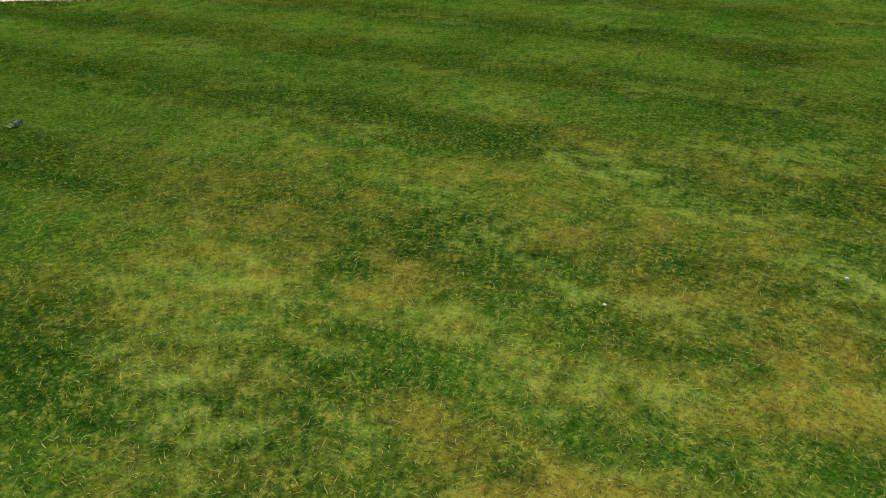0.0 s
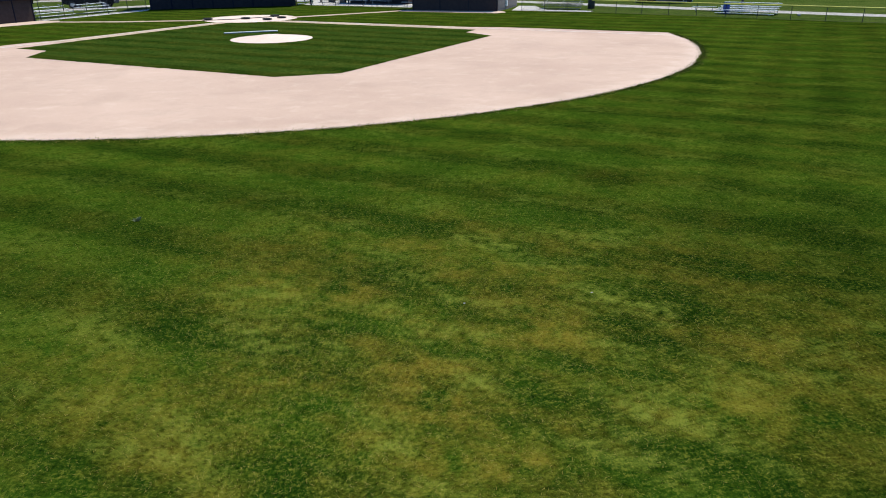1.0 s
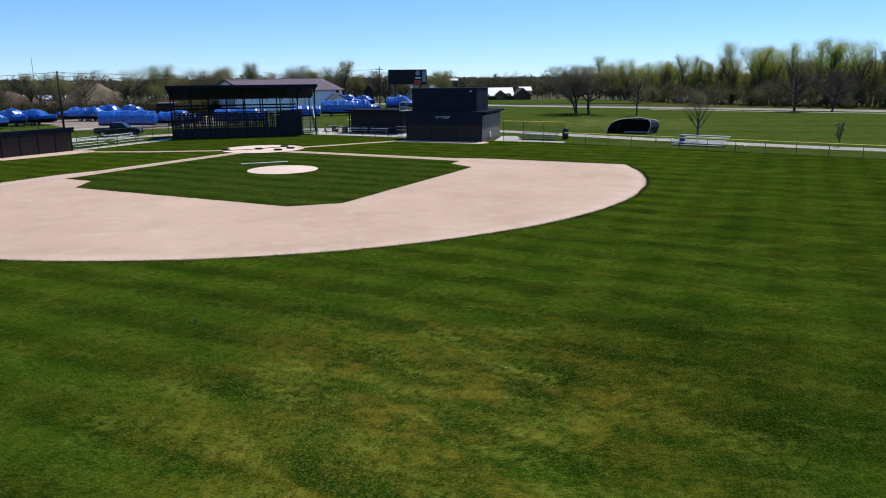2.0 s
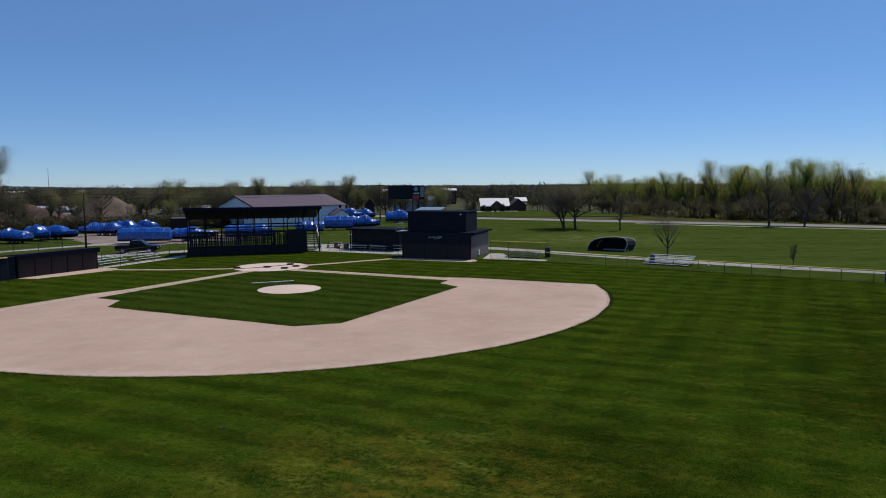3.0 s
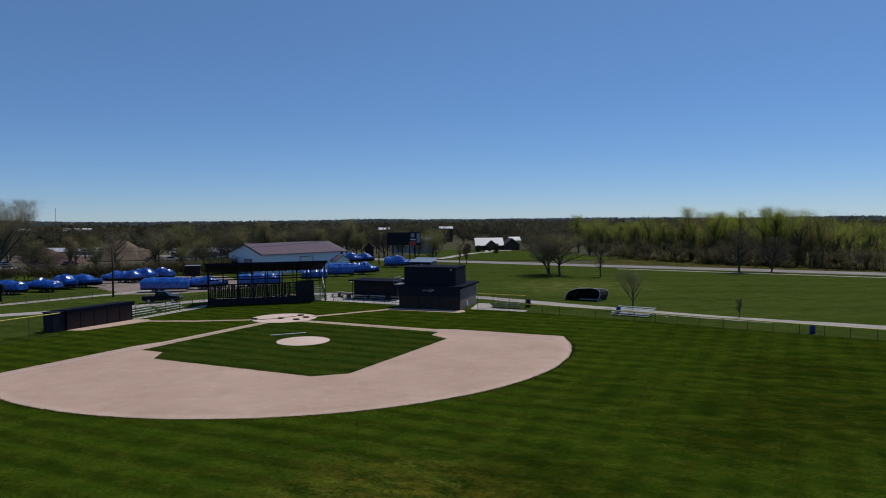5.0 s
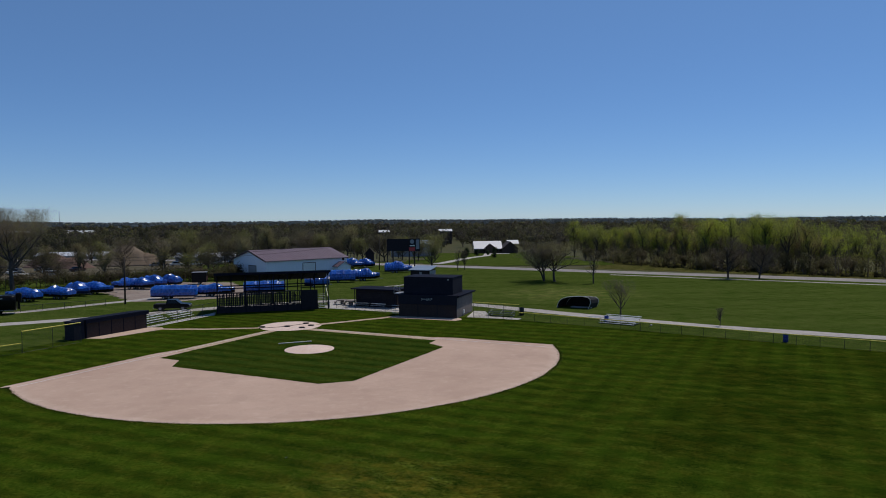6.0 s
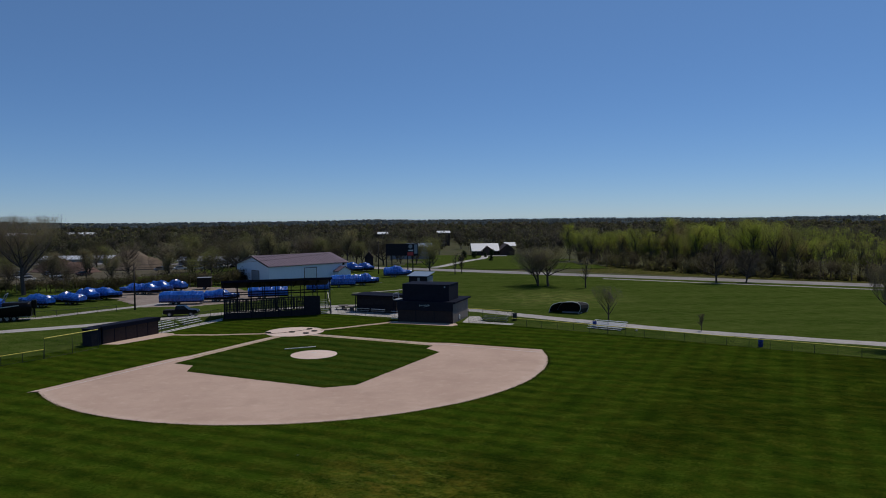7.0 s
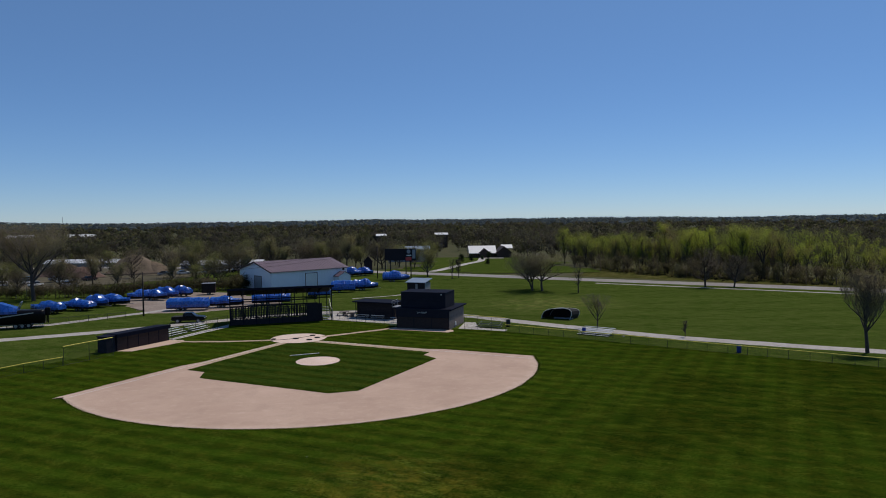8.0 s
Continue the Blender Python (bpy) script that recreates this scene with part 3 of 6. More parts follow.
def arc_outfield():
    """The mown field: from the foul territory round the outfield."""
    pts = [(-46, 47), (-120, 10), (-110, -95), (110, -95), (120, 12), (58.2, 38.5), (44.0, 48.1), (26.4, 60.7), (15.9, 67.8), (9.4, 71.4), (-3.0, 76.0), (-14, 84.6), (-31.5, 78.2), (-37, 64.5), (-42, 55)]
    return pts


sheet("mown_outfield", arc_outfield(), 0.006, M_OUT, "striped mown turf with dry straw-coloured patches", "lawn")

EDGE = random.Random(5)


def ragged_line(a, b, amp, step=0.25):
    n = max(2, int(math.hypot(b[0] - a[0], b[1] - a[1]) / step))
    dx, dy = b[0] - a[0], b[1] - a[1]
    l = math.hypot(dx, dy)
    out = []
    for i in range(n):
        k = EDGE.gauss(0, amp) if i else 0
        out.append((a[0] + dx * i / n - dy / l * k, a[1] + dy * i / n + dx / l * k))
    return out


def ragged_poly(corners, amp, step=0.25):
    out = []
    for a, b in zip(corners, corners[1:] + corners[:1]):
        out += ragged_line(a, b, amp, step)
    return out


RUBBER = uv(18.44 * 0.7071, 18.44 * 0.7071)
R_DIRT = 28.96


def dirt_outline():
    """The clay skirt: both base lines out to the arc about the pitcher's plate."""
    first = [uv(19.0, 0.9), uv(19.0, -0.7), uv(21.5, -1.3), uv(39.6, -1.25)]
    third = [uv(-1.9, 37.8), uv(-1.5, 25.0), uv(-0.7, 22.5), uv(0.9, 22.0)]
    a0 = math.atan2(first[-1][1] - RUBBER[1], first[-1][0] - RUBBER[0])
    a1 = math.atan2(third[0][1] - RUBBER[1], third[0][0] - RUBBER[0])
    if a1 < a0:
        a1 += 2 * math.pi
    arc, n, wob = [], 420, 0.0
    for i in range(n + 1):
        wob = 0.86 * wob + EDGE.gauss(0, 0.028)
        a = a0 + (a1 - a0) * i / n
        r = R_DIRT + wob + EDGE.gauss(0, 0.035)
        arc.append((RUBBER[0] + r * math.cos(a), RUBBER[1] + r * math.sin(a)))
    pts = []
    for a, b in zip(first, first[1:]):
        pts += ragged_line(a, b, 0.035)
    pts += arc
    for a, b in zip(third, third[1:]):
        pts += ragged_line(a, b, 0.035)
    pts.append(third[-1])
    return pts


sheet("infield_clay", dirt_outline() + [uv(10, 10)], 0.012, M_CLAY, "pale pinkish clay infield skirt with scuffed lighter patches", "dirt")
INF = [uv(1.1, 1.1), uv(23.2, 1.2), uv(23.2, 4.2), uv(25.9, 6.1), uv(25.8, 24.5), uv(23.5, 26.8), uv(4.7, 26.8), uv(3.2, 24.1), uv(1.1, 23.9)]
sheet("infield_turf", ragged_poly(INF, 0.03), 0.020, M_INF, "dark green striped infield turf diamond", "lawn")
sheet("base_path", ragged_poly([uv(3, -0.45), uv(19.6, -0.6), uv(19.6, 1.1), uv(3, 0.95)], 0.03), 0.024, M_BASEPATH, "narrow pale clay base path", "dirt")
sheet("base_path", ragged_poly([uv(-0.45, 3), uv(0.95, 3), uv(1.1, 22.6), uv(-0.6, 22.6)], 0.03), 0.024, M_BASEPATH, "narrow pale clay base path", "dirt")
CIRCLE = [(HOME[0] + 0.25 + (4.3 + EDGE.gauss(0, 0.03)) * math.cos(2 * math.pi * i / 120), HOME[1] + 0.95 + (4.3 + EDGE.gauss(0, 0.03)) * math.sin(2 * math.pi * i / 120)) for i in range(120)]
sheet("home_circle", CIRCLE, 0.030, M_TARP, "pale circle of clay round home plate", "dirt")
ribbon("dugout_path", [(-20.6, 62.4), (-28, 61.6), (-35.0, 62.2)], 1.0, 0.026, M_BASEPATH, "thin worn clay path from dugout to home circle", "dirt")
ribbon("dugout_path", [(-13.2, 65.0), (-8, 68.6), (-3.4, 72.0)], 1.1, 0.026, M_BASEPATH, "thin worn clay path from dugout to home circle", "dirt")
sheet("dugout_apron", ragged_poly([(-3.9, 72.4), (-3.0, 71.2), (6.6, 67.6), (7.6, 68.6), (7.4, 70.2), (-2.2, 73.6)], 0.04), 0.027, M_CLAY, "pinkish clay apron before the dugout", "dirt")
sheet("dugout_apron", ragged_poly([(-41.2, 54.9), (-38.6, 54.6), (-33.8, 62.0), (-34.6, 63.6), (-37, 63.9)], 0.04), 0.027, M_CLAY, "pinkish clay apron before the dugout", "dirt")
for a, b in ((uv(1.0, 0), uv(38.2, 0)), (uv(0, 1.0), uv(0, 38.0))):
    dx, dy = (b[0] - a[0]), (b[1] - a[1])
    l = math.hypot(dx, dy)
    nx, ny = -dy / l * 0.055, dx / l * 0.055
    sheet("foul_line", [(a[0] + nx, a[1] + ny), (a[0] - nx, a[1] - ny), (b[0] - nx, b[1] - ny), (b[0] + nx, b[1] + ny)], 0.036, M_CHALK, "white chalk foul line", "line")


def pitchers_mound():
    cx, cy = -10.65, 46.2
    t = thing("pitchers_mound", cx, cy, 0, "low round pale clay pitcher's mound", "mound", z=0.02)
    prof = [(0.01, 0.25), (0.6, 0.25), (1.0, 0.22), (1.6, 0.14), (2.2, 0.07), (2.6, 0.02), (2.85, 0.004)]
    part("clay_dome", Shape().lathe(prof, 48), M_TARP, t, smooth=True)
    part("pitching_rubber", Shape().box(-0.3, 0.3, -0.08, 0.08, 0.24, 0.27), M_WHITE, t, "white rubber slab", pose(0, 0, 0, 0, 0, 18.5))


pitchers_mound()
ribbon("loop_path", [(150, 0), (110, 21), (64, 47.8), (54.5, 52.7), (40.9, 60.4), (33.0, 66.6), (26, 72.6), (18.5, 79.2), (12, 85.2), (3, 91.5), (-7, 95), (-18, 93.5), (-30, 88.0), (-41, 79.8), (-52.5, 72.0), (-64, 65.8), (-110, 40)], 3.3, 0.004, M_PATH,
       "pale crushed limestone loop path", "path", 0.15, 2)
ribbon("lot_road", [(-130, 55), (-65, 81.5), (-58.6, 91.0), (-53, 98), (-48, 108)], 2.6, 0.005, M_PATH, "narrow pale gravel lane", "path", 0.2, 3)
sheet("gravel_lot", ragged_poly([(-64, 110), (-53, 95.5), (-44, 95.5), (-36, 102), (-29, 109), (-33, 118), (-42, 126), (-46, 134), (-62, 136), (-74, 118)], 0.3, 0.8), 0.007, M_GRAVEL, "grey brown gravel boat storage lot", "lot")
ribbon("far_road", [(240, 30), (160, 86), (107, 121), (70, 144.2), (45, 159.0), (16, 177.5), (4.4, 184), (-19.5, 198), (-40, 209), (-70, 222), (-130, 236), (-300, 240)], 8.6, 0.014, M_ROAD, "pale grey country road beyond the meadow", "road", 0.1, 4)
ribbon("road_shoulder", [(160, 74.5), (100.5, 113.0), (66, 135.0), (48, 146.5)], 1.5, 0.012, M_PATH, "narrow pale roadside trail", "path", 0.1, 6)
sheet("concrete_slab", [(8.4, 71.4), (15.9, 68.1), (16.5, 69.6), (12.0, 71.9), (11.6, 78.0), (9.8, 78.4)], 0.016, M_CONC, "pale concrete slab beside the dugout", "slab")
sheet("concrete_slab", [(-15.5, 83.8), (-2.4, 77.4), (-0.5, 84), (-9, 90.5), (-15.5, 92)], 0.014, M_CONC, "pale concrete slab behind the backstop fence", "slab")
sheet("concrete_slab", [(-37.3, 64.6), (-36.2, 64.0), (-31.3, 76.2), (-32.2, 79.2)], 0.014, M_CONC, "pale concrete strip under the bleachers", "slab")
ribbon("trodden_trail", [(-15, 117), (-6, 121.5), (4, 134)], 0.9, 0.008, M_PATH, "faint trodden trail in the grass", "path", 0.2, 9)


def draped_lawn():
    """The lodge's lawn, laid over the falling land."""
    s, step = Shape(), 6.0
    for i in range(13):
        for j in range(28):
            x, y = -14 + i * step, 182 + j * step
            if y + 0.62 * x < 190 or x > 50 + 6 * math.sin(y * 0.11) or x < -12 + 0.05 * (y - 182) + 5 * math.sin(y * 0.09):
                continue
            s.add([(x + a * step, y + b * step, land_height(x + a * step, y + b * step) + 0.12) for a, b in ((0, 0), (1, 0), (1, 1), (0, 1))], [(0, 1, 2, 3)])
    tagged(new("house_lawn", s.mesh("house_lawn", M_MEADOW, True)), "green lawn sloping down to the lodge house", "lawn", "", "structure")


draped_lawn()
sheet("rough_verge", ragged_poly([(46, 170), (80, 147), (106, 121), (166, 80), (215, 50), (240, 70), (140, 126), (80, 186), (62, 200)], 0.4, 2.0), 0.002, M_VERGE, "dull brown and green roadside verge", "verge")


# ---- grandstand behind home ----
def grandstand():
    L, D = 18.0, 6.2
    t = thing("grandstand", -31.5, 77.6, 17.3, "dark navy roofed wooden grandstand with picket front", "grandstand")
    # roof: higher at the field side, sloping to the back
    roof = part("roof", Shape().extrude_x([(-0.5, 6.28), (-0.5, 6.5), (D + 0.3, 4.82), (D + 0.3, 4.62)], -0.3, L + 0.2), M_NAVY, t, "dark sloping sheet roof")
    part("fascia", Shape().box(-0.35, L + 0.25, -0.56, -0.5, 6.16, 6.54, 0.01), M_NAVY, roof)
    for i in range(9):
        part("rafter", Shape().extrude_x([(-0.45, 6.05), (-0.45, 6.27), (D + 0.2, 4.61), (D + 0.2, 4.40)], 2.0 * i + 0.1, 2.0 * i + 0.2), M_NAVY, roof)
    post = Shape().box(-0.07, 0.07, -0.07, 0.07, 0, 6.2).mesh("post", M_NAVY)
    back = Shape().box(-0.07, 0.07, -0.07, 0.07, 0, 4.66).mesh("post", M_NAVY)
    for i in range(9):
        part("post", post, None, t, at=pose(0.1 + i * 2.22, 0, 0))
        part("post", back, None, t, at=pose(0.1 + i * 2.22, D, 0))
    part("front_skirt", Shape().box(0, 16.1, -0.05, 0.03, 0.02, 1.05), M_DARK, t, "dark board skirt")
    rail = Shape().box(0, 16.1, -0.06, 0.0, -0.06, 0.06).mesh("rail", M_DARK)
    for z in (1.2, 3.2):
        part("rail", rail, None, t, at=pose(0, 0, z))
    picket = [Shape().box(-w, w, -0.045, -0.01, z0, z1, 0.01).mesh("picket", M_DARK) for w, z0, z1 in ((0.085, 1.05, 3.12), (0.10, 1.0, 3.05), (0.115, 1.2, 3.18), (0.09, 0.95, 2.7))]
    rnd = random.Random(3)
    for i in range(58):
        if rnd.random() < 0.94:
            part("picket", rnd.choice(picket), None, t, at=pose(0.15 + i * 0.276 + rnd.uniform(-0.03, 0.03), 0, rnd.uniform(-0.03, 0.03), 0, rnd.uniform(-1.2, 1.2), 0))
    part("solid_panel", Shape().box(13.4, 16.1, -0.1, -0.06, 0.3, 3.3), M_DARK, t, "dark solid front panel")
    seat = Shape().box(0.1, 16.0, -0.15, 0.15, -0.03, 0.03).mesh("bench_plank", M_DARKMESH)
    tread = Shape().box(0.1, 16.0, -0.32, 0.32, -0.03, 0.03).mesh("tread_plank", M_DARKMESH)
    for k in range(6):
        y, z = 0.9 + k * 0.85, 0.62 + k * 0.34
        part("tread_plank", tread, None, t, at=pose(0, y, z))
        part("bench_plank", seat, None, t, at=pose(0, y + 0.25, z + 0.42))
    for i in range(8):
        x = 0.3 + i * 2.22
        part("stringer", Shape().extrude_x([(0.5, 0.25), (0.5, 0.55), (5.7, 2.45), (5.7, 0.0), (5.5, 0.0), (5.5, 2.1)], x, x + 0.09), M_DARK, t)
    brail = Shape().box(0, 16.1, -0.04, 0.04, -0.09, 0.09).mesh("back_rail", M_NAVY)
    for z in (2.62, 3.42, 3.84):
        part("back_rail", brail, None, t, at=pose(0, D - 0.1, z))
    # stair at the open end
    for k in range(9):
        part("step", Shape().box(16.3, 17.8, 0.25 + k * 0.34, 0.58 + k * 0.34, 0.16 + k * 0.25, 0.21 + k * 0.25), M_ALU if k < 2 else M_GREY, t, "worn grey stair tread")
    for x in (16.22, 17.82):
        part("stair_stringer", Shape().extrude_x([(0.0, 0.0), (0.0, 0.3), (3.6, 2.75), (3.6, 2.4)], x, x + 0.06), M_NAVY, t)
    part("handrail", Shape().pipe([(17.95, 0.0, 0), (17.95, 0.0, 1.15), (17.95, 3.6, 3.6), (17.95, 3.6, 0)], 0.035), M_GALV, t, "pale galvanised handrail")
    part("end_brace", Shape().pipe([(18.1, 0.0, 0.1), (17.6, 0.0, 5.9)], 0.05), M_GREY, t)


grandstand()


# ---- dugout with raised press box on the third base side ----
def press_dugout():
    t = thing("press_box_dugout", -1.95, 73.0, -18.5, "dark navy two-storey press box above a dugout", "building")
    W, D = 9.3, 8.4
    part("back_wall", Shape().box(0, W, D - 0.2, D, 0, 3.2), M_BLOCK, t)
    part("side_wall", Shape().box(0, 0.2, 0.02, D - 0.2, 0, 3.2), M_NAVYWALL, t)
    side = part("side_wall", Shape().box(W - 0.2, W, 0.02, D - 0.2, 0, 3.0), M_BLOCK, t, "grey brown block side wall")
    part("meter_box", Shape().box(W, W + 0.16, 3.1, 3.5, 0.35, 1.0), M_WHITE, side, "small white utility box")
    for z in (0.4, 0.8, 1.2, 1.6, 2.0, 2.4, 2.8):
        part("block_course", Shape().box(W + 0.002, W + 0.014, 0.05, D - 0.25, z - 0.19, z + 0.19, 0.006), M_BLOCK, side)
    part("dugout_floor", Shape().box(0.2, W - 0.2, 0.2, D - 0.2, 0.02, 0.1), M_CONC, t)
    part("bench", Shape().box(0.6, W - 0.6, 2.2, 2.6, 0.5, 0.56).box(0.8, 0.9, 2.2, 2.6, 0.1, 0.5).box(W - 0.9, W - 0.8, 2.2, 2.6, 0.1, 0.5), M_DARK, t)
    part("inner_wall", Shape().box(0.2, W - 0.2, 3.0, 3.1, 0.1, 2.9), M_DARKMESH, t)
    for x in (0.1, 3.1, 6.2, W - 0.1):
        part("front_post", Shape().box(x - 0.08, x + 0.08, -0.04, 0.12, 0, 2.2), M_DARK, t)
    fascia = part("fascia", Shape().box(-0.05, W + 0.05, -0.12, 0.02, 1.95, 3.4), M_NAVYWALL, t, "navy fascia board with pale script lettering")
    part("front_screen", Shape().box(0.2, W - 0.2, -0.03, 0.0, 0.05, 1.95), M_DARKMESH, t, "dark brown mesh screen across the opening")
    # script sign kept as a plain stroke
    pts = []
    for i in range(90):
        a = i / 89
        pts.append((3.7 + a * 1.8 + 0.05 * math.sin(a * 62), -0.14, 2.74 + a * 0.1 + (0.17 if a < 0.09 else 0.075) * math.sin(a * 62 + 1.2)))
    pts += [(5.2, -0.14, 2.66), (4.5, -0.14, 2.58)]
    part("script_sign", Shape().pipe(pts, 0.017, 6), M_WHITE, fascia, "pale flowing script emblem")
    part("lower_roof", Shape().box(-0.3, W + 0.4, 0.022, D + 0.5, 3.2, 3.42), M_NAVY, t, "dark flat lower roof slab")
    # upper room
    up = part("upper_room", Shape().box(0.35, W - 1.0, 1.2, 6.2, 3.42, 5.95), M_NAVYWALL, t, "navy sided upper room")
    for i in range(7):
        part("siding_board", Shape().box(0.4, W - 1.05, 1.185, 1.198, 3.5 + i * 0.32, 3.79 + i * 0.32, 0.005), M_NAVYWALL, up)
    part("parapet_cap", Shape().box(0.28, W - 0.93, 1.13, 6.27, 5.95, 6.03), M_NAVY, up)
    part("flood_lamp", Shape().box(W - 1.8, W - 1.6, 1.05, 1.17, 5.6, 5.75), M_WHITE, up, "small white lamp housing")
    bal = part("balcony", Shape().box(-1.3, 0.2, 1.2, 3.6, 3.3, 3.42), M_GREY, t, "grey steel landing with railing")
    part("railing", Shape().pipe([(-1.3, 1.2, 3.42), (-1.3, 1.2, 4.4), (-0.1, 1.2, 4.4)], 0.03).pipe([(-1.3, 1.2, 4.4), (-1.3, 3.6, 4.4), (-1.3, 3.6, 3.42)], 0.03).pipe([(-1.3, 1.2, 3.9), (-0.1, 1.2, 3.9)], 0.025), M_GALV, bal)
    for k in range(9):
        part("stair_tread", Shape().box(-1.3, -0.35, 3.7 + k * 0.28, 3.95 + k * 0.28, 3.0 - k * 0.35, 3.05 - k * 0.35), M_ALU, bal)
    for k in range(4):
        part("white_plank", Shape().box(-1.5, -0.25, 0.6, 0.85, 0.35 + k * 0.4, 0.4 + k * 0.4), M_ALU, t, "pale aluminium step plank")


press_dugout()


def back_shelter():
    t = thing("concession_shelter", -10.4, 85.6, -24.5, "dark boarded shelter with flat roof and benches", "building")
    W, D = 8.0, 4.2
    part("wall", Shape().box(0, W, 0.5, D, 0, 2.95), M_DARKMESH, t, "dark slatted front wall")
    for i in range(9):
        part("wall_board", Shape().box(0.05, W - 0.05, 0.475, 0.497, 0.15 + i * 0.3, 0.42 + i * 0.3, 0.008), M_DARK, t)
    part("roof", Shape().box(-0.6, W + 0.3, -0.3, D + 0.4, 2.95, 3.15), M_NAVY, t, "dark flat roof slab")
    for x in (0.1, W - 0.1):
        part("post", Shape().box(x - 0.06, x + 0.06, -0.1, 0.02, 0, 2.95), M_NAVY, t)
    for x0 in (0.4, 3.6):
        b = tagged(new("bench"), "low aluminium bench on pipe legs", "bench", "benches by the shelter")
        b.matrix_basis = t.matrix_basis @ pose(x0, -0.7, 0)
        part("seat", Shape().box(0, 2.8, -0.15, 0.15, 0.42, 0.47), M_ALU, b)
        part("back", Shape().box(0, 2.8, 0.18, 0.22, 0.65, 0.8), M_ALU, b)
        for x in (0.3, 2.5):
            part("leg", Shape().pipe([(x, 0, 0), (x, 0, 0.42)], 0.03), M_GALV, b)


back_shelter()


def ticket_booth():
    t = thing("scorers_booth", -1.6, 104.0, -20, "small dark booth with pale metal roof", "shed")
    part("wall", Shape().box(0, 4.0, 0, 3.4, 0, 4.8), M_DARK, t)
    part("side_panel", Shape().box(4.0, 4.03, 0.1, 3.3, 0.1, 4.7), M_GREY, t, "grey side panel")
    part("door", Shape().box(1.9, 2.4, -0.03, 0.0, 2.8, 4.5), M_GREY, t, "narrow pale door")
    part("roof", Shape().extrude_x([(-0.4, 4.8), (-0.4, 4.9), (3.8, 5.5), (3.8, 5.4)], -0.3, 4.3), M_BLUEROOF, t, "blue-grey metal roof")


ticket_booth()


# ---- first base dugout ----
def first_dugout():
    ang = math.degrees(math.atan2(63.5 - 54.9, -36.8 + 41.0))
    t = thing("dugout", -41.0, 54.9, ang, "long low dark navy dugout with open front", "dugout")
    L = 9.6
    part("back_wall", Shape().box(0, L, 2.2, 2.35, 0, 2.2), M_NAVYWALL, t)
    part("end_wall", Shape().box(0, 0.15, 0, 2.2, 0, 2.2), M_NAVYWALL, t)
    part("end_wall", Shape().box(L - 0.15, L, 0, 2.2, 0, 2.2), M_NAVYWALL, t)
    part("roof", Shape().extrude_x([(-0.35, 2.28), (-0.35, 2.5), (2.55, 2.32), (2.55, 2.15)], -0.15, L + 0.15), M_NAVY, t, "navy sloping roof slab")
    part("fascia", Shape().box(-0.12, L + 0.12, -0.33, -0.2, 1.95, 2.3), M_NAVY, t)
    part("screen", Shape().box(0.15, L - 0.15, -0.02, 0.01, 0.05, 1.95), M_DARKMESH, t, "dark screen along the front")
    for i in range(6):
        x = 0.1 + i * (L - 0.2) / 5
        part("post", Shape().box(x - 0.05, x + 0.05, -0.06, 0.04, 0, 2.0), M_NAVY, t)
    part("bench", Shape().box(0.5, L - 0.5, 1.5, 1.9, 0.45, 0.5), M_DARK, t)
    part("equipment_locker", Shape().box(-1.7, -0.2, -0.1, 1.7, 0, 2.25), M_NAVYWALL, t, "navy storage locker at the dugout end")
    part("locker_roof", Shape().box(-1.8, -0.17, -0.2, 1.8, 2.25, 2.35), M_NAVY, t)


first_dugout()


# ---- fences ----
def fence_run(a, b, h, cap, n, label, name="fence", pole=0.028):
    ang = math.degrees(math.atan2(b[1] - a[1], b[0] - a[0]))
    L = math.hypot(b[0] - a[0], b[1] - a[1])
    t = thing(name, a[0], a[1], ang, label, "fence")
    me = Shape().tube((0, 0, 0), (0, 0, h), pole, pole, 8).mesh("post", M_BLACKPIPE)
    for i in range(n + 1):
        part("post", me, None, t, at=pose(L * i / n, 0, 0))
    if cap:
        part("top_cap", Shape().tube((0, 0, h), (L, 0, h), 0.06, 0.06, 10), M_YELLOW, t, "yellow plastic fence cap")
    else:
        part("top_rail", Shape().tube((0, 0, h), (L, 0, h), 0.028, 0.028, 8), M_BLACKPIPE, t)
    part("bottom_wire", Shape().tube((0, 0, 0.06), (L, 0, 0.06), 0.008, 0.008, 6), M_BLACKPIPE, t)
    part("chain_link", Shape().add([(0, 0, 0.03), (L, 0, 0.03), (L, 0, h), (0, 0, h)], [(0, 1, 2, 3)]), M_LINK, t, "black woven wire mesh")
    return t


CAPPED = "low black chain-link outfield fence with yellow cap"
line = [(15.9, 67.6), (26.4, 60.4), (43.8, 47.8), (58.0, 38.2), (100.0, 12.0)]
for (a, b), k in zip(zip(line, line[1:]), (5, 8, 7, 16)):
    fence_run(a, b, 1.15, True, k, CAPPED)
fence_run((9.4, 71.0), (15.9, 67.6), 2.3, True, 3, "tall black chain-link fence with yellow cap")
fence_run((-43.4, 45.3), (-40.1, 52.0), 2.5, True, 2, "tall black chain-link fence with yellow cap")
fence_run((-43.45, 45.15), (-46.2, 41.2), 1.15, True, 2, CAPPED)
fence_run((-46.2, 41.2), (-60.0, 13.5), 1.15, True, 10, CAPPED)
fence_run((-36.5, 63.9), (-31.7, 77.0), 1.9, False, 5, "black chain-link sideline fence")
fence_run((-13.2, 83.6), (-2.6, 75.2), 1.3, False, 6, "black chain-link sideline fence")
fence_run((-76.0, 74.0), (-55.0, 89.5), 1.1, False, 8, "thin old wire fence along the lane", "wire_fence", 0.04)


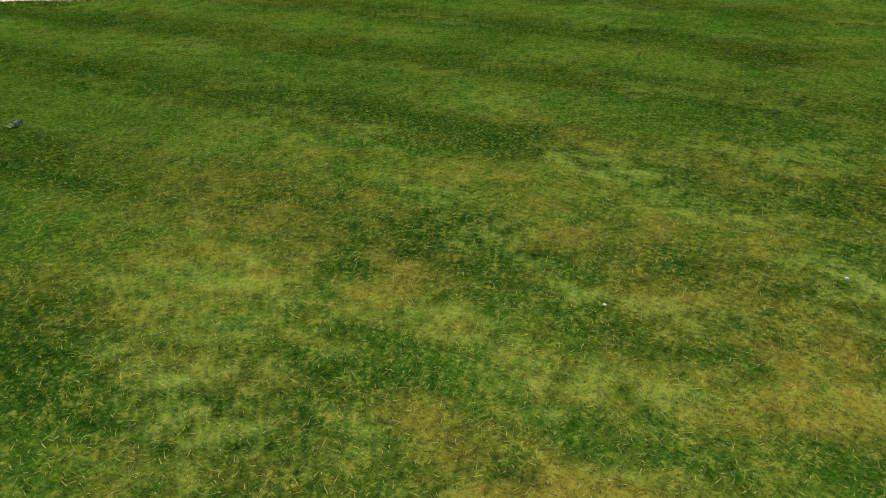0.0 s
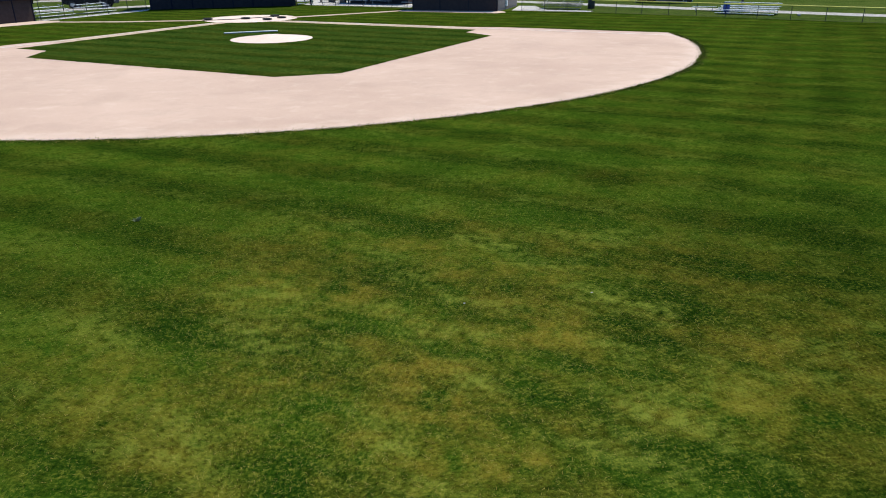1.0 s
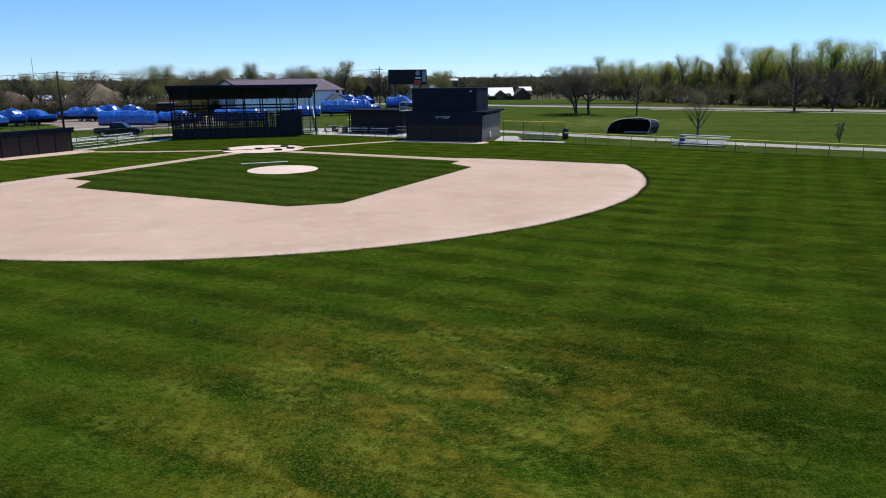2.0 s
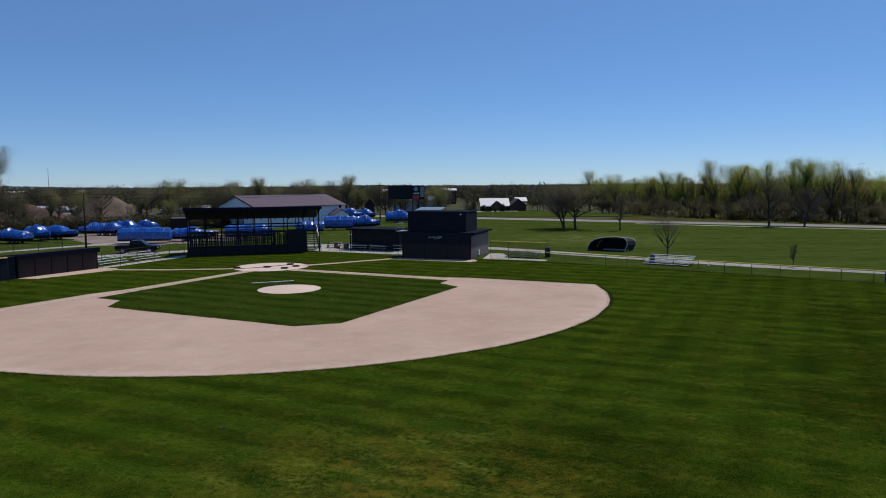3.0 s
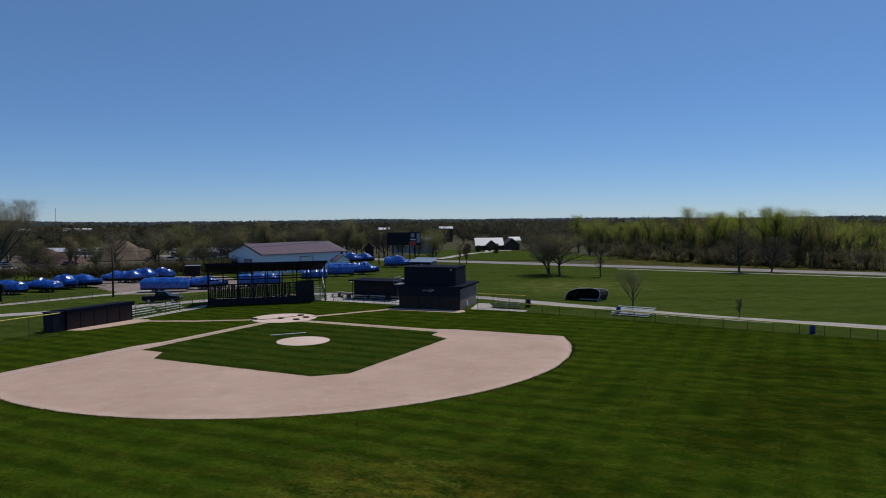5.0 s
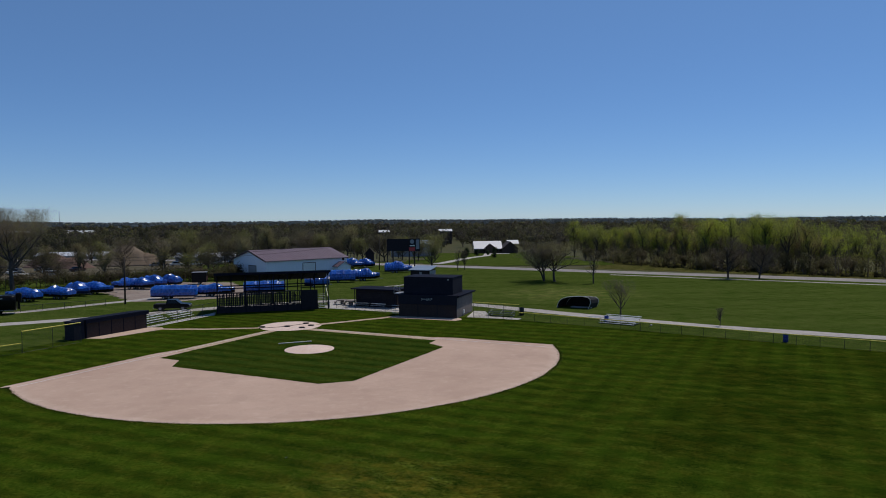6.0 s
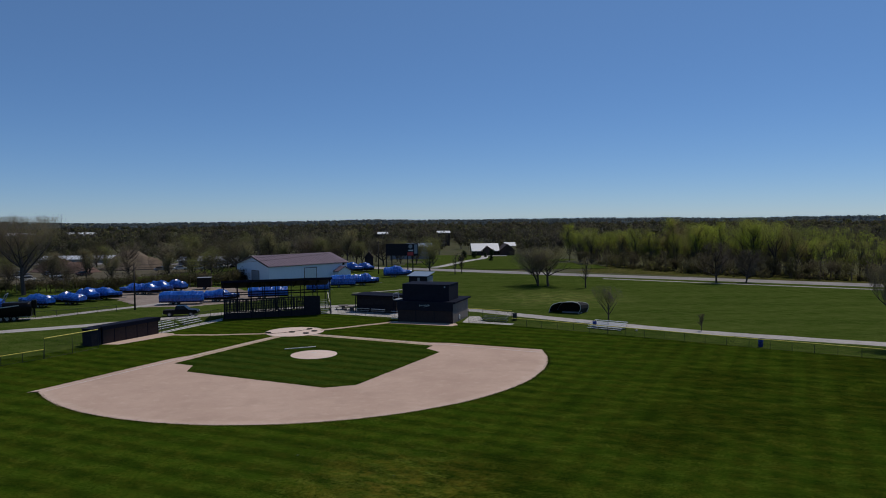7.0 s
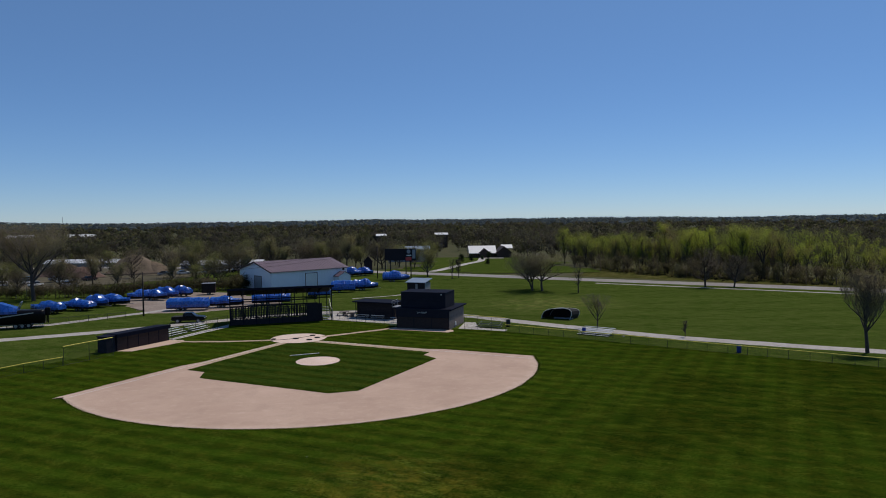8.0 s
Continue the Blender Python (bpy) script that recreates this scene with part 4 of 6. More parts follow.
def bleacher(x, y, turn, rows, L, label, group="aluminium bleachers", M=None, rise=0.24):
    M = M or M_ALU
    t = thing("bleacher", x, y, turn, label, "bleacher", group)
    seat = Shape().box(0, L, -0.13, 0.13, -0.02, 0.02, 0.008).mesh("seat_plank", M)
    foot = Shape().box(0, L, -0.13, 0.13, -0.02, 0.02, 0.008).mesh("foot_plank", M)
    for k in range(rows):
        part("seat_plank", seat, None, t, at=pose(0, k * 0.62 + 0.25, 0.42 + k * rise))
        part("foot_plank", foot, None, t, at=pose(0, k * 0.62 - 0.08, 0.15 + k * rise))
    for x in (0.4, L / 2, L - 0.4):
        part("frame", Shape().pipe([(x, -0.2, 0.05), (x, rows * 0.62, 0.05), (x, rows * 0.62 - 0.2, 0.35 + rows * rise), (x, 0.0, 0.35)], 0.025, 6), M_GREY, t, "grey pipe frame")
    return t


bleacher(26.9, 64.4, -36, 5, 5.2, "small open aluminium bleacher behind the fence", M=M_WHITEPLANK, rise=0.13)
bleacher(11.4, 72.8, -24, 3, 4.4, "low dark green bleacher beside the dugout", M=M_GREENPLANK, rise=0.16)
bleacher(-38.2, 66.6, 69, 3, 4.4, "low aluminium bleacher behind the sideline fence", M=M_WHITEPLANK)
bleacher(-36.2, 71.7, 69, 3, 4.4, "low aluminium bleacher behind the sideline fence", M=M_WHITEPLANK)


t = thing("bench", 26.0, 68.4, -24, "low pale aluminium bench on the grass behind the fence", "bench")
part("seat", Shape().box(0, 2.3, -0.14, 0.14, 0.40, 0.45), M_WHITEPLANK, t)
for x in (0.35, 1.95):
    part("leg", Shape().pipe([(x, -0.12, 0.0), (x, -0.05, 0.40)], 0.025, 6).pipe([(x, 0.12, 0.0), (x, 0.05, 0.40)], 0.025, 6), M_GALV, t)


# ---- cans, tables, small things ----
def barrel(x, y, mat, label, h=0.95, r=0.3):
    t = thing("trash_can", x, y, 0, label, "bin")
    part("drum", Shape().lathe([(0.01, 0.0), (r * 0.93, 0.0), (r, 0.03), (r, h * 0.33), (r * 1.03, h * 0.35), (r, h * 0.37), (r, h * 0.66), (r * 1.03, h * 0.68), (r, h * 0.7), (r * 1.02, h), (r * 0.9, h), (r * 0.88, h * 0.5), (0.01, h * 0.5)], 20), mat, t, smooth=True)
    part("rim", Shape().lathe([(r * 0.9, h), (r * 1.05, h), (r * 1.05, h + 0.04), (r * 0.9, h + 0.04), (r * 0.9, h)], 20), mat, t)


barrel(16.9, 73.0, M_BLACKPIPE, "black trash barrel beside the path", 1.15, 0.36)
barrel(45.5, 48.3, M_BLUECAN, "blue plastic barrel against the outfield fence")
barrel(28.0, 64.6, M_BLUECAN, "blue plastic barrel beside the bleacher")
barrel(-43.8, 56.6, M_BLACKPIPE, "dark bin behind the tall fence", 1.1, 0.45)


def table(x, y, turn):
    t = thing("picnic_table", x, y, turn, "square grey concrete picnic table", "table", "tables behind the fence")
    part("tabletop", Shape().box(-0.9, 0.9, -0.75, 0.75, 0.72, 0.82, 0.02), M_BLOCK, t)
    part("pedestal", Shape().box(-0.3, 0.3, -0.3, 0.3, 0, 0.72, 0.03), M_BLOCK, t)
    for sx in (-1, 1):
        part("bench", Shape().box(sx * 1.25 - 0.18, sx * 1.25 + 0.18, -0.7, 0.7, 0.38, 0.46), M_BLOCK, t)
        part("bench_foot", Shape().box(sx * 1.25 - 0.1, sx * 1.25 + 0.1, -0.2, 0.2, 0, 0.38), M_BLOCK, t)


table(-13.0, 89.0, 10)
table(-11.2, 87.2, -15)


def weight(x, y, turn):
    t = thing("sandbag", x, y, turn, "black sandbag on the clay circle", "sandbag", "sandbags round home plate", z=0.03)
    rings = []
    for i in range(9):
        a = i / 8
        w = 0.19 * math.sin(math.pi * (0.12 + 0.76 * a)) ** 0.5
        rings.append([(-0.42 + 0.84 * a, w * math.cos(p) * 1.1, 0.10 + 0.10 * math.sin(p) * (w / 0.19)) for p in [2 * math.pi * k / 10 for k in range(10)]])
    part("bag", Shape().loft(rings, True, True), M_RUBBER, t, smooth=True)


for x, y, a in ((-20.4, 62.8, 5), (-17.0, 63.2, 5), (-13.8, 63.9, 5), (-14.9, 65.9, 20), (-14.7, 62.0, 0)):
    weight(x, y, a)
t = thing("rope", -20.6, 61.9, 0, "thin dark rope across the clay circle", "rope", z=0.036)
part("strand", Shape().pipe([(0, 0, 0.02), (2.6, 1.1, 0.02), (5.8, 4.0, 0.02)], 0.035, 6), M_RUBBER, t)
t = thing("long_pipe", -15.05, 49.6, 0, "long pale pipe lying on the infield turf", "pipe", z=0.02)
part("tube", Shape().tube((0, 0, 0.07), (3.72, 1.54, 0.07), 0.06, 0.06, 10), M_GALV, t)


# ---- portable batting cage shell ----
def batting_cage():
    t = thing("batting_cage", 23.8, 82.0, -28, "black cloth batting cage shell on bent white pipes", "batting cage")
    prof = [(0.0, 0.0), (0.15, 0.6), (0.5, 1.2), (1.05, 1.6), (2.0, 1.86), (3.0, 1.9), (4.2, 1.98), (5.2, 1.85), (5.6, 1.5), (5.65, 0.9), (5.3, 0.0)]
    rings = [[(x + 0.12 * k, k * 1.2, z * (1 - 0.05 * k)) for x, z in prof] for k in range(4)]
    shell = Shape().loft(rings)
    shell.add([(x + 0.36, 3.6, z * 0.85) for x, z in prof], [tuple(range(len(prof)))])
    part("netting", shell, M_FABRIC, t, "black netting cloth")
    for k in (0, 3):
        part("hoop", Shape().pipe([(x + 0.12 * k, k * 1.2 - 0.02, z * (1 - 0.05 * k) + 0.02 + 0.05 * math.sin(5 * x + k)) for x, z in prof], 0.045, 8), M_WHITE, t, "bent white pipe hoop")
    for x in (0.0, 5.3):
        part("skid", Shape().tube((x, -0.2, 0.05), (x + 0.3, 3.7, 0.05), 0.04), M_GALV, t)
    part("base_board", Shape().box(2.2, 5.6, 0.4, 1.2, 0.08, 0.25), M_GREY, t, "grey folded matting in the cage")


batting_cage()


# ---- small things in the outfield turf ----
def weed_tuft(x, y, seed):
    rnd = random.Random(seed)
    t = thing("weed_tuft", x, y, 0, "ragged grey-green weed tuft in the turf", "weed")
    s = Shape()
    for _ in range(60):
        a, r, h = rnd.uniform(0, 6.28), rnd.uniform(0.01, 0.06), rnd.uniform(0.03, 0.08)
        px, py = r * math.cos(a), r * math.sin(a)
        q = (px * 2 + rnd.gauss(0, 0.02), py * 2 + rnd.gauss(0, 0.02), h)
        s.add([(px - 0.012, py, 0), (px + 0.012, py, 0), (q[0] * 0.6, q[1] * 0.6, h * 0.75), q], [(0, 1, 2), (1, 3, 2)])
    part("leaf_rosette", s, M_WEED, t)


weed_tuft(-5.1, 9.1, 3)


def pale_stone(x, y, r, seed, label="small pale stone lying in the turf"):
    rnd = random.Random(seed)
    t = thing("stone", x, y, rnd.uniform(0, 180), label, "stone", "stones in the turf")
    rings = [[(r * math.sin(p) * math.cos(q) * rnd.uniform(0.85, 1.1), 0.7 * r * math.sin(p) * math.sin(q) * rnd.uniform(0.85, 1.1), 0.45 * r + 0.5 * r * math.cos(p)) for q in [k * 0.7854 for k in range(8)]] for p in (0.2, 0.9, 1.6, 2.3, 2.95)]
    part("body", Shape().loft(rings, True, True), M_CONC, t)


pale_stone(4.21, 5.38, 0.022, 1)
pale_stone(2.03, 5.01, 0.018, 2)
pale_stone(33.4, 61.4, 0.22, 3, "pale litter lump behind the fence")


# ---- boats, truck, trailers in the storage lot ----
def wheel(parent, x, y, r, w):
    tyre = part("wheel", Shape().tube((x, y - w / 2, r), (x, y + w / 2, r), r, r, 18), M_RUBBER, parent, "black rubber tyre")
    part("rim", Shape().tube((x, y - w / 2 - 0.01, r), (x, y + w / 2 + 0.01, r), r * 0.58, r * 0.58, 14), M_STEEL, tyre, "steel rim")


def boat(x, y, turn, L, W, H, style, hull, label, seed):
    """A trailered boat under shrink wrap. Local x runs to the bow. style: 'runabout', 'pontoon' or 'cruiser'."""
    rnd = random.Random(seed)
    t = thing("wrapped_boat", x, y, turn, label, "boat", "shrink-wrapped boats in the lot")
    zt = 0.36                                   # the keel's height on the trailer
    n = 26
    wrap, shell = [], []
    step = lambda a, lo, hi: min(1.0, max(0.0, (a - lo) / (hi - lo)))
    H *= 1.12
    mast, aft = rnd.uniform(0.34, 0.46), rnd.uniform(0.03, 0.08)   # the two props that hold up the cover
    lift = rnd.uniform(0.72, 1.0)
    for i in range(n + 1):
        a = i / n
        if style == 'pontoon':
            w = W / 2 * (1 - 0.22 * step(a, 0.86, 1.0) ** 2)
            sheer, keel = zt + 0.95, zt
            ridge = zt + H * (0.84 + 0.16 * step(a, 0.0, 0.08) * (1 - 0.25 * step(a, 0.8, 1.0))) + 0.05 * math.cos(a * 25)
        else:
            w = W / 2 * (0.90 + 0.10 * step(a, 0, 0.25)) * (1 - step(a, 0.5, 1.0) ** 2.4 * 0.9)
            sheer = zt + 1.0 + 0.3 * a * a
            top = (H - 1.1) * (1.12 if style == 'cruiser' else 1.0)
            fore = step(a, mast, 1.0)
            if a < mast:            # the cover hangs in a shallow curve between the props
                q = step(a, aft, mast)
                ridge = sheer + top * (lift + (1 - lift) * q - 0.13 * math.sin(math.pi * q)) * (0.35 + 0.65 * step(a, -0.02, aft))
            else:                   # then falls away to the bow, steep at first
                ridge = sheer + top * (1 - 0.22 * step(a, mast, 0.62) - 0.5 * step(a, 0.60, 0.72) - 0.2 * step(a, 0.72, 1.0)) + 0.1 * (1 - fore)
            keel = zt + 0.55 * max(0, a - 0.6) ** 1.6 * 2.5
        xs = (a - 0.5) * L
        crease = 1.8 if style != 'pontoon' else 1.0
        j = lambda sd: rnd.gauss(0, sd * crease)
        low = sheer - 0.5 if style != 'pontoon' else sheer - 0.6
        rise = ridge - sheer
        fold = 1 + (0.025 if i % 2 else -0.025)
        if style == 'pontoon':
            half = [(w * 0.9, low), (w * 1.03 * fold, sheer + 0.02), (w * 0.97, sheer + rise * 0.50), (w * 0.46 * fold, sheer + rise * 0.93), (w * 0.12, ridge - 0.03)]
        else:
            half = [(w * 0.92 * fold, low), (w * 1.04, sheer + 0.02), (w * 0.88 * fold, sheer + rise * 0.40), (w * 0.52, sheer + rise * 0.83), (w * 0.10, ridge - 0.03)]
        half = [(p + j(0.02), q + j(0.022)) for p, q in half]
        ring = [(xs, -p, q) for p, q in half] + [(xs, 0, ridge + j(0.02))] + [(xs, p + j(0.02), q + j(0.02)) for p, q in half[::-1]]
        wrap.append(ring)
        shell.append([(xs, -w * 0.94, low + 0.08), (xs, -w * 0.93, low - 0.2), (xs, -w * 0.72, keel + 0.18), (xs, 0, keel), (xs, w * 0.72, keel + 0.18), (xs, w * 0.93, low - 0.2), (xs, w * 0.94, low + 0.08)])
    part("shrink_wrap", Shape().loft(wrap, False, True), M_WRAP, t, "taut glossy blue shrink wrap")
    part("hull", Shape().loft(shell, False, True), hull, t, smooth=True)
    tr = part("trailer", Shape().box(-L * 0.45, L * 0.35, -0.55, -0.45, 0.42, 0.52).box(-L * 0.45, L * 0.35, 0.45, 0.55, 0.42, 0.52).box(L * 0.3, L * 0.62, -0.05, 0.05, 0.42, 0.52).box(-L * 0.3, -L * 0.27, -0.9, 0.9, 0.42, 0.52).box(L * 0.28, L * 0.33, -0.55, 0.55, 0.42, 0.52), M_STEEL, t, "galvanised trailer frame")
    for dx in ((-0.22, -0.1) if L > 6.2 else (-0.17,)):
        for sy in (-1, 1):
            wheel(t, dx * L, sy * W * 0.36, 0.33, 0.2)
    return t


BLUE = "boat under glossy blue shrink wrap on a trailer"
boat(-74.7, 97.6, 166, 7.6, 2.6, 2.05, 'runabout', M_HULLDARK, BLUE, 1)
boat(-70.7, 101.6, 168, 7.8, 2.6, 2.00, 'runabout', M_HULLDARK, BLUE, 2)
boat(-68.6, 106.8, -25, 6.0, 2.5, 2.15, 'cruiser', M_HULLBLUE, BLUE, 3)
boat(-66.4, 109.6, -14, 7.8, 2.6, 2.05, 'runabout', M_HULLDARK, BLUE, 4)
boat(-64.9, 119.0, 200, 5.4, 2.4, 2.05, 'runabout', M_HULLDARK, BLUE, 5)
boat(-61.1, 119.2, -22, 6.4, 2.5, 2.05, 'runabout', M_HULLDARK, BLUE, 6)
boat(-59.5, 122.6, -24, 6.2, 2.5, 2.15, 'cruiser', M_HULLBLUE, BLUE, 7)
boat(-58.4, 127.0, 156, 6.2, 2.5, 2.15, 'runabout', M_HULLDARK, BLUE, 8)
boat(-46.7, 99.8, 6, 8.2, 2.6, 2.05, 'pontoon', M_HULLBLUE, "long flat pontoon boat under blue shrink wrap", 9)
boat(-40.0, 104.0, 8, 7.0, 2.5, 1.85, 'cruiser', M_HULLDARK, BLUE, 10)
boat(-31.6, 108.4, 12, 8.2, 2.5, 1.95, 'pontoon', M_HULLDARK, "pontoon boat under glossy blue shrink wrap", 11)
boat(-23.2, 121.0, 12, 5.4, 2.4, 1.85, 'pontoon', M_HULLDARK, "pontoon boat under glossy blue shrink wrap", 13)
boat(-19.0, 131.4, 8, 6.0, 2.5, 2.35, 'pontoon', M_HULLDARK, "pontoon boat under glossy blue shrink wrap", 14)
boat(-13.8, 136.0, 12, 6.4, 2.6, 2.25, 'cruiser', M_HULLDARK, BLUE, 15)
boat(-7.4, 159.4, 10, 8.0, 2.8, 2.45, 'cruiser', M_HULLBLUE, BLUE, 16)
boat(-22.4, 179.0, -15, 6.8, 2.7, 2.35, 'cruiser', M_HULLDARK, BLUE, 17)
boat(-18.6, 181.5, -35, 6.2, 2.6, 2.25, 'runabout', M_HULLDARK, BLUE, 18)


def tow_boat():
    """A large dark boat on its trailer, half under a blue cover."""
    t = thing("covered_boat", -71.6, 77.2, 22, "large black and silver boat with blue cover", "boat")
    t.scale = (1.1, 1.1, 1.18)
    L, n = 13.0, 24
    shell, cover = [], []
    for i in range(n + 1):
        a = i / n
        w = 1.5 * (1 - max(0, (0.45 - a) / 0.45) ** 2.2 * 0.9)
        x, sheer = (a - 0.5) * L, 2.55 + 0.25 * (1 - a)
        shell.append([(x, -w, sheer), (x, -w * 1.02, sheer - 0.5), (x, -w * 0.88, 0.75), (x, 0, 0.5), (x, w * 0.88, 0.75), (x, w * 1.02, sheer - 0.5), (x, w, sheer), (x, 0, sheer + 0.05)])
        if 0.02 < a < 0.72:
            hump = sheer + 0.5 + 0.9 * min(1, (0.72 - a) / 0.2)
            cover.append([(x, -w * 1.03, sheer - 0.35), (x, -w * 1.03, sheer + 0.02), (x, -w * 0.7, hump - 0.15), (x, 0, hump), (x, w * 0.7, hump - 0.15), (x, w * 1.03, sheer + 0.02), (x, w * 1.03, sheer - 0.35)])
    part("hull", Shape().loft(shell, True, True), M_HULLDARK, t, "black gloss hull", smooth=True)
    part("cover", Shape().loft(cover, False, True), M_WRAP, t, "blue fitted cover")
    part("side_flash", Shape().loft([[(-2.5 + 0.75 * i, -1.56, 1.55 + 0.07 * i), (-2.5 + 0.75 * i, -1.56, 1.68 + 0.07 * i)] for i in range(11)]), M_GALV, t, "silver swoosh stripe")
    part("tower", Shape().pipe([(2.6, -1.2, 2.6), (3.2, -1.1, 3.9), (3.2, 1.1, 3.9), (2.6, 1.2, 2.6)], 0.06), M_STEEL, t, "steel wake tower")
    motor = part("outboard", Shape().box(6.45, 7.2, -0.35, 0.35, 1.7, 2.9, 0.12), M_HULLDARK, t, "black outboard motor")
    part("lower_unit", Shape().box(6.7, 6.95, -0.1, 0.1, 0.6, 1.7, 0.04), M_HULLDARK, motor)
    part("trailer", Shape().box(-6.5, 6.3, -0.7, -0.58, 0.5, 0.62).box(-6.5, 6.3, 0.58, 0.7, 0.5, 0.62).box(3.0, 3.12, -1.1, 1.1, 0.5, 0.62), M_STEEL, t, "steel trailer frame")
    for x in (2.4, 3.3, 4.2):
        for sy in (-1, 1):
            wheel(t, x, sy * 0.95, 0.4, 0.26)


tow_boat()


def pickup(x, y, turn):
    t = thing("pickup_truck", x, y, turn, "black crew-cab pickup truck parked on the path", "truck")
    body = [(-2.9, 0.55), (-2.9, 1.12), (-0.9, 1.14), (-0.85, 1.2), (1.2, 1.2), (2.5, 1.1), (2.85, 0.95), (2.9, 0.5), (2.3, 0.42), (-2.4, 0.42)]
    part("body", Shape().extrude_y(body, -0.98, 0.98), M_HULLDARK, t, "black gloss paint")
    cab = Shape().loft([[(-0.95, s * 0.95, 1.18), (-0.8, s * 0.78, 1.82), (0.55, s * 0.78, 1.85), (1.35, s * 0.95, 1.2)] for s in (-1, 1)], True, True)
    c = part("cab", cab, M_HULLDARK, t)
    for s in (-1, 1):
        part("side_window", Shape().loft([[(-0.7, s * 0.925, 1.28), (-0.64, s * 0.81, 1.74), (0.45, s * 0.81, 1.76), (1.0, s * 0.93, 1.28)], [(-0.7, s * 0.935, 1.28), (-0.64, s * 0.82, 1.74), (0.45, s * 0.82, 1.76), (1.0, s * 0.94, 1.28)]], True, True), M_GLASS, c, "dark window glass")
    part("windscreen", Shape().add([(0.62, -0.72, 1.80), (0.62, 0.72, 1.80), (1.30, 0.86, 1.26), (1.30, -0.86, 1.26)], [(0, 1, 2, 3)]), M_GLASS, c, "dark windscreen")
    part("bed_cover", Shape().box(-2.85, -0.95, -0.9, 0.9, 1.13, 1.18), M_RUBBER, t, "black bed cover")
    for px in (-1.85, 1.75):
        for s in (-1, 1):
            wheel(t, px, s * 0.86, 0.4, 0.28)
    for s in (-1, 1):
        part("headlight", Shape().box(2.8, 2.9, s * 0.7 - 0.16, s * 0.7 + 0.16, 0.8, 0.95), M_WHITE, t, "clear headlight")
        part("tail_light", Shape().box(-2.93, -2.89, s * 0.85 - 0.08, s * 0.85 + 0.08, 0.75, 1.05), M_RED, t, "red tail light")
    part("bumper", Shape().box(-3.02, -2.9, -0.95, 0.95, 0.45, 0.62), M_STEEL, t, "steel bumper")


pickup(-40.4, 82.6, 8)


def cargo_trailer():
    t = thing("cargo_trailer", -52.3, 130.0, 10, "black enclosed cargo trailer with grey roof", "trailer")
    part("box", Shape().box(-1.6, 1.6, -1.1, 1.1, 0.5, 2.8, 0.04), M_HULLDARK, t)
    part("roof", Shape().box(-1.63, 1.63, -1.13, 1.13, 2.8, 2.88), M_GREY, t, "grey roof skin")
    part("end_panel", Shape().box(1.6, 1.63, -0.9, 0.9, 0.9, 1.8), M_TRIMBROWN, t, "faded red end panel")
    for s in (-1, 1):
        wheel(t, 0, s * 1.0, 0.33, 0.22)


cargo_trailer()


def car(x, y, turn, mat, label, z=0.0):
    t = thing("parked_car", x, y, turn, label, "car", "cars in the far yard", z=z)
    body = [(-2.2, 0.35), (-2.2, 0.85), (-1.6, 0.95), (1.1, 0.95), (2.1, 0.8), (2.25, 0.4)]
    part("body", Shape().extrude_y(body, -0.88, 0.88), mat, t)
    part("cabin", Shape().loft([[(-1.7, s * 0.84, 0.94), (-1.1, s * 0.66, 1.42), (0.3, s * 0.66, 1.45), (1.0, s * 0.84, 0.95)] for s in (-1, 1)], True, True), M_GLASS, t, "dark glazed cabin")
    for px in (-1.35, 1.4):
        for s in (-1, 1):
            wheel(t, px, s * 0.78, 0.32, 0.2)


CR = random.Random(11)
for i in range(16):
    m, l = CR.choice([(M_WHITE, "white car parked in the yard"), (M_GREY, "grey car parked in the yard"), (M_STEEL, "silver car parked in the yard"), (M_TRIMBROWN, "dark maroon car parked in the yard"), (M_HULLDARK, "dark car parked in the yard")])
    car(-150 + i * 3.2 + CR.uniform(-0.6, 0.6), 158 + (i % 3) * 9 + CR.uniform(-2, 2), 70 + CR.uniform(-12, 12), m, l)
for i in range(7):
    m, l = CR.choice([(M_WHITE, "white car parked in the yard"), (M_GREY, "grey car parked in the yard"), (M_HULLDARK, "dark car parked in the yard")])
    car(-88 + i * 5.5, 196 + CR.uniform(-3, 3) + i * 2, 20 + CR.uniform(-12, 12), m, l)


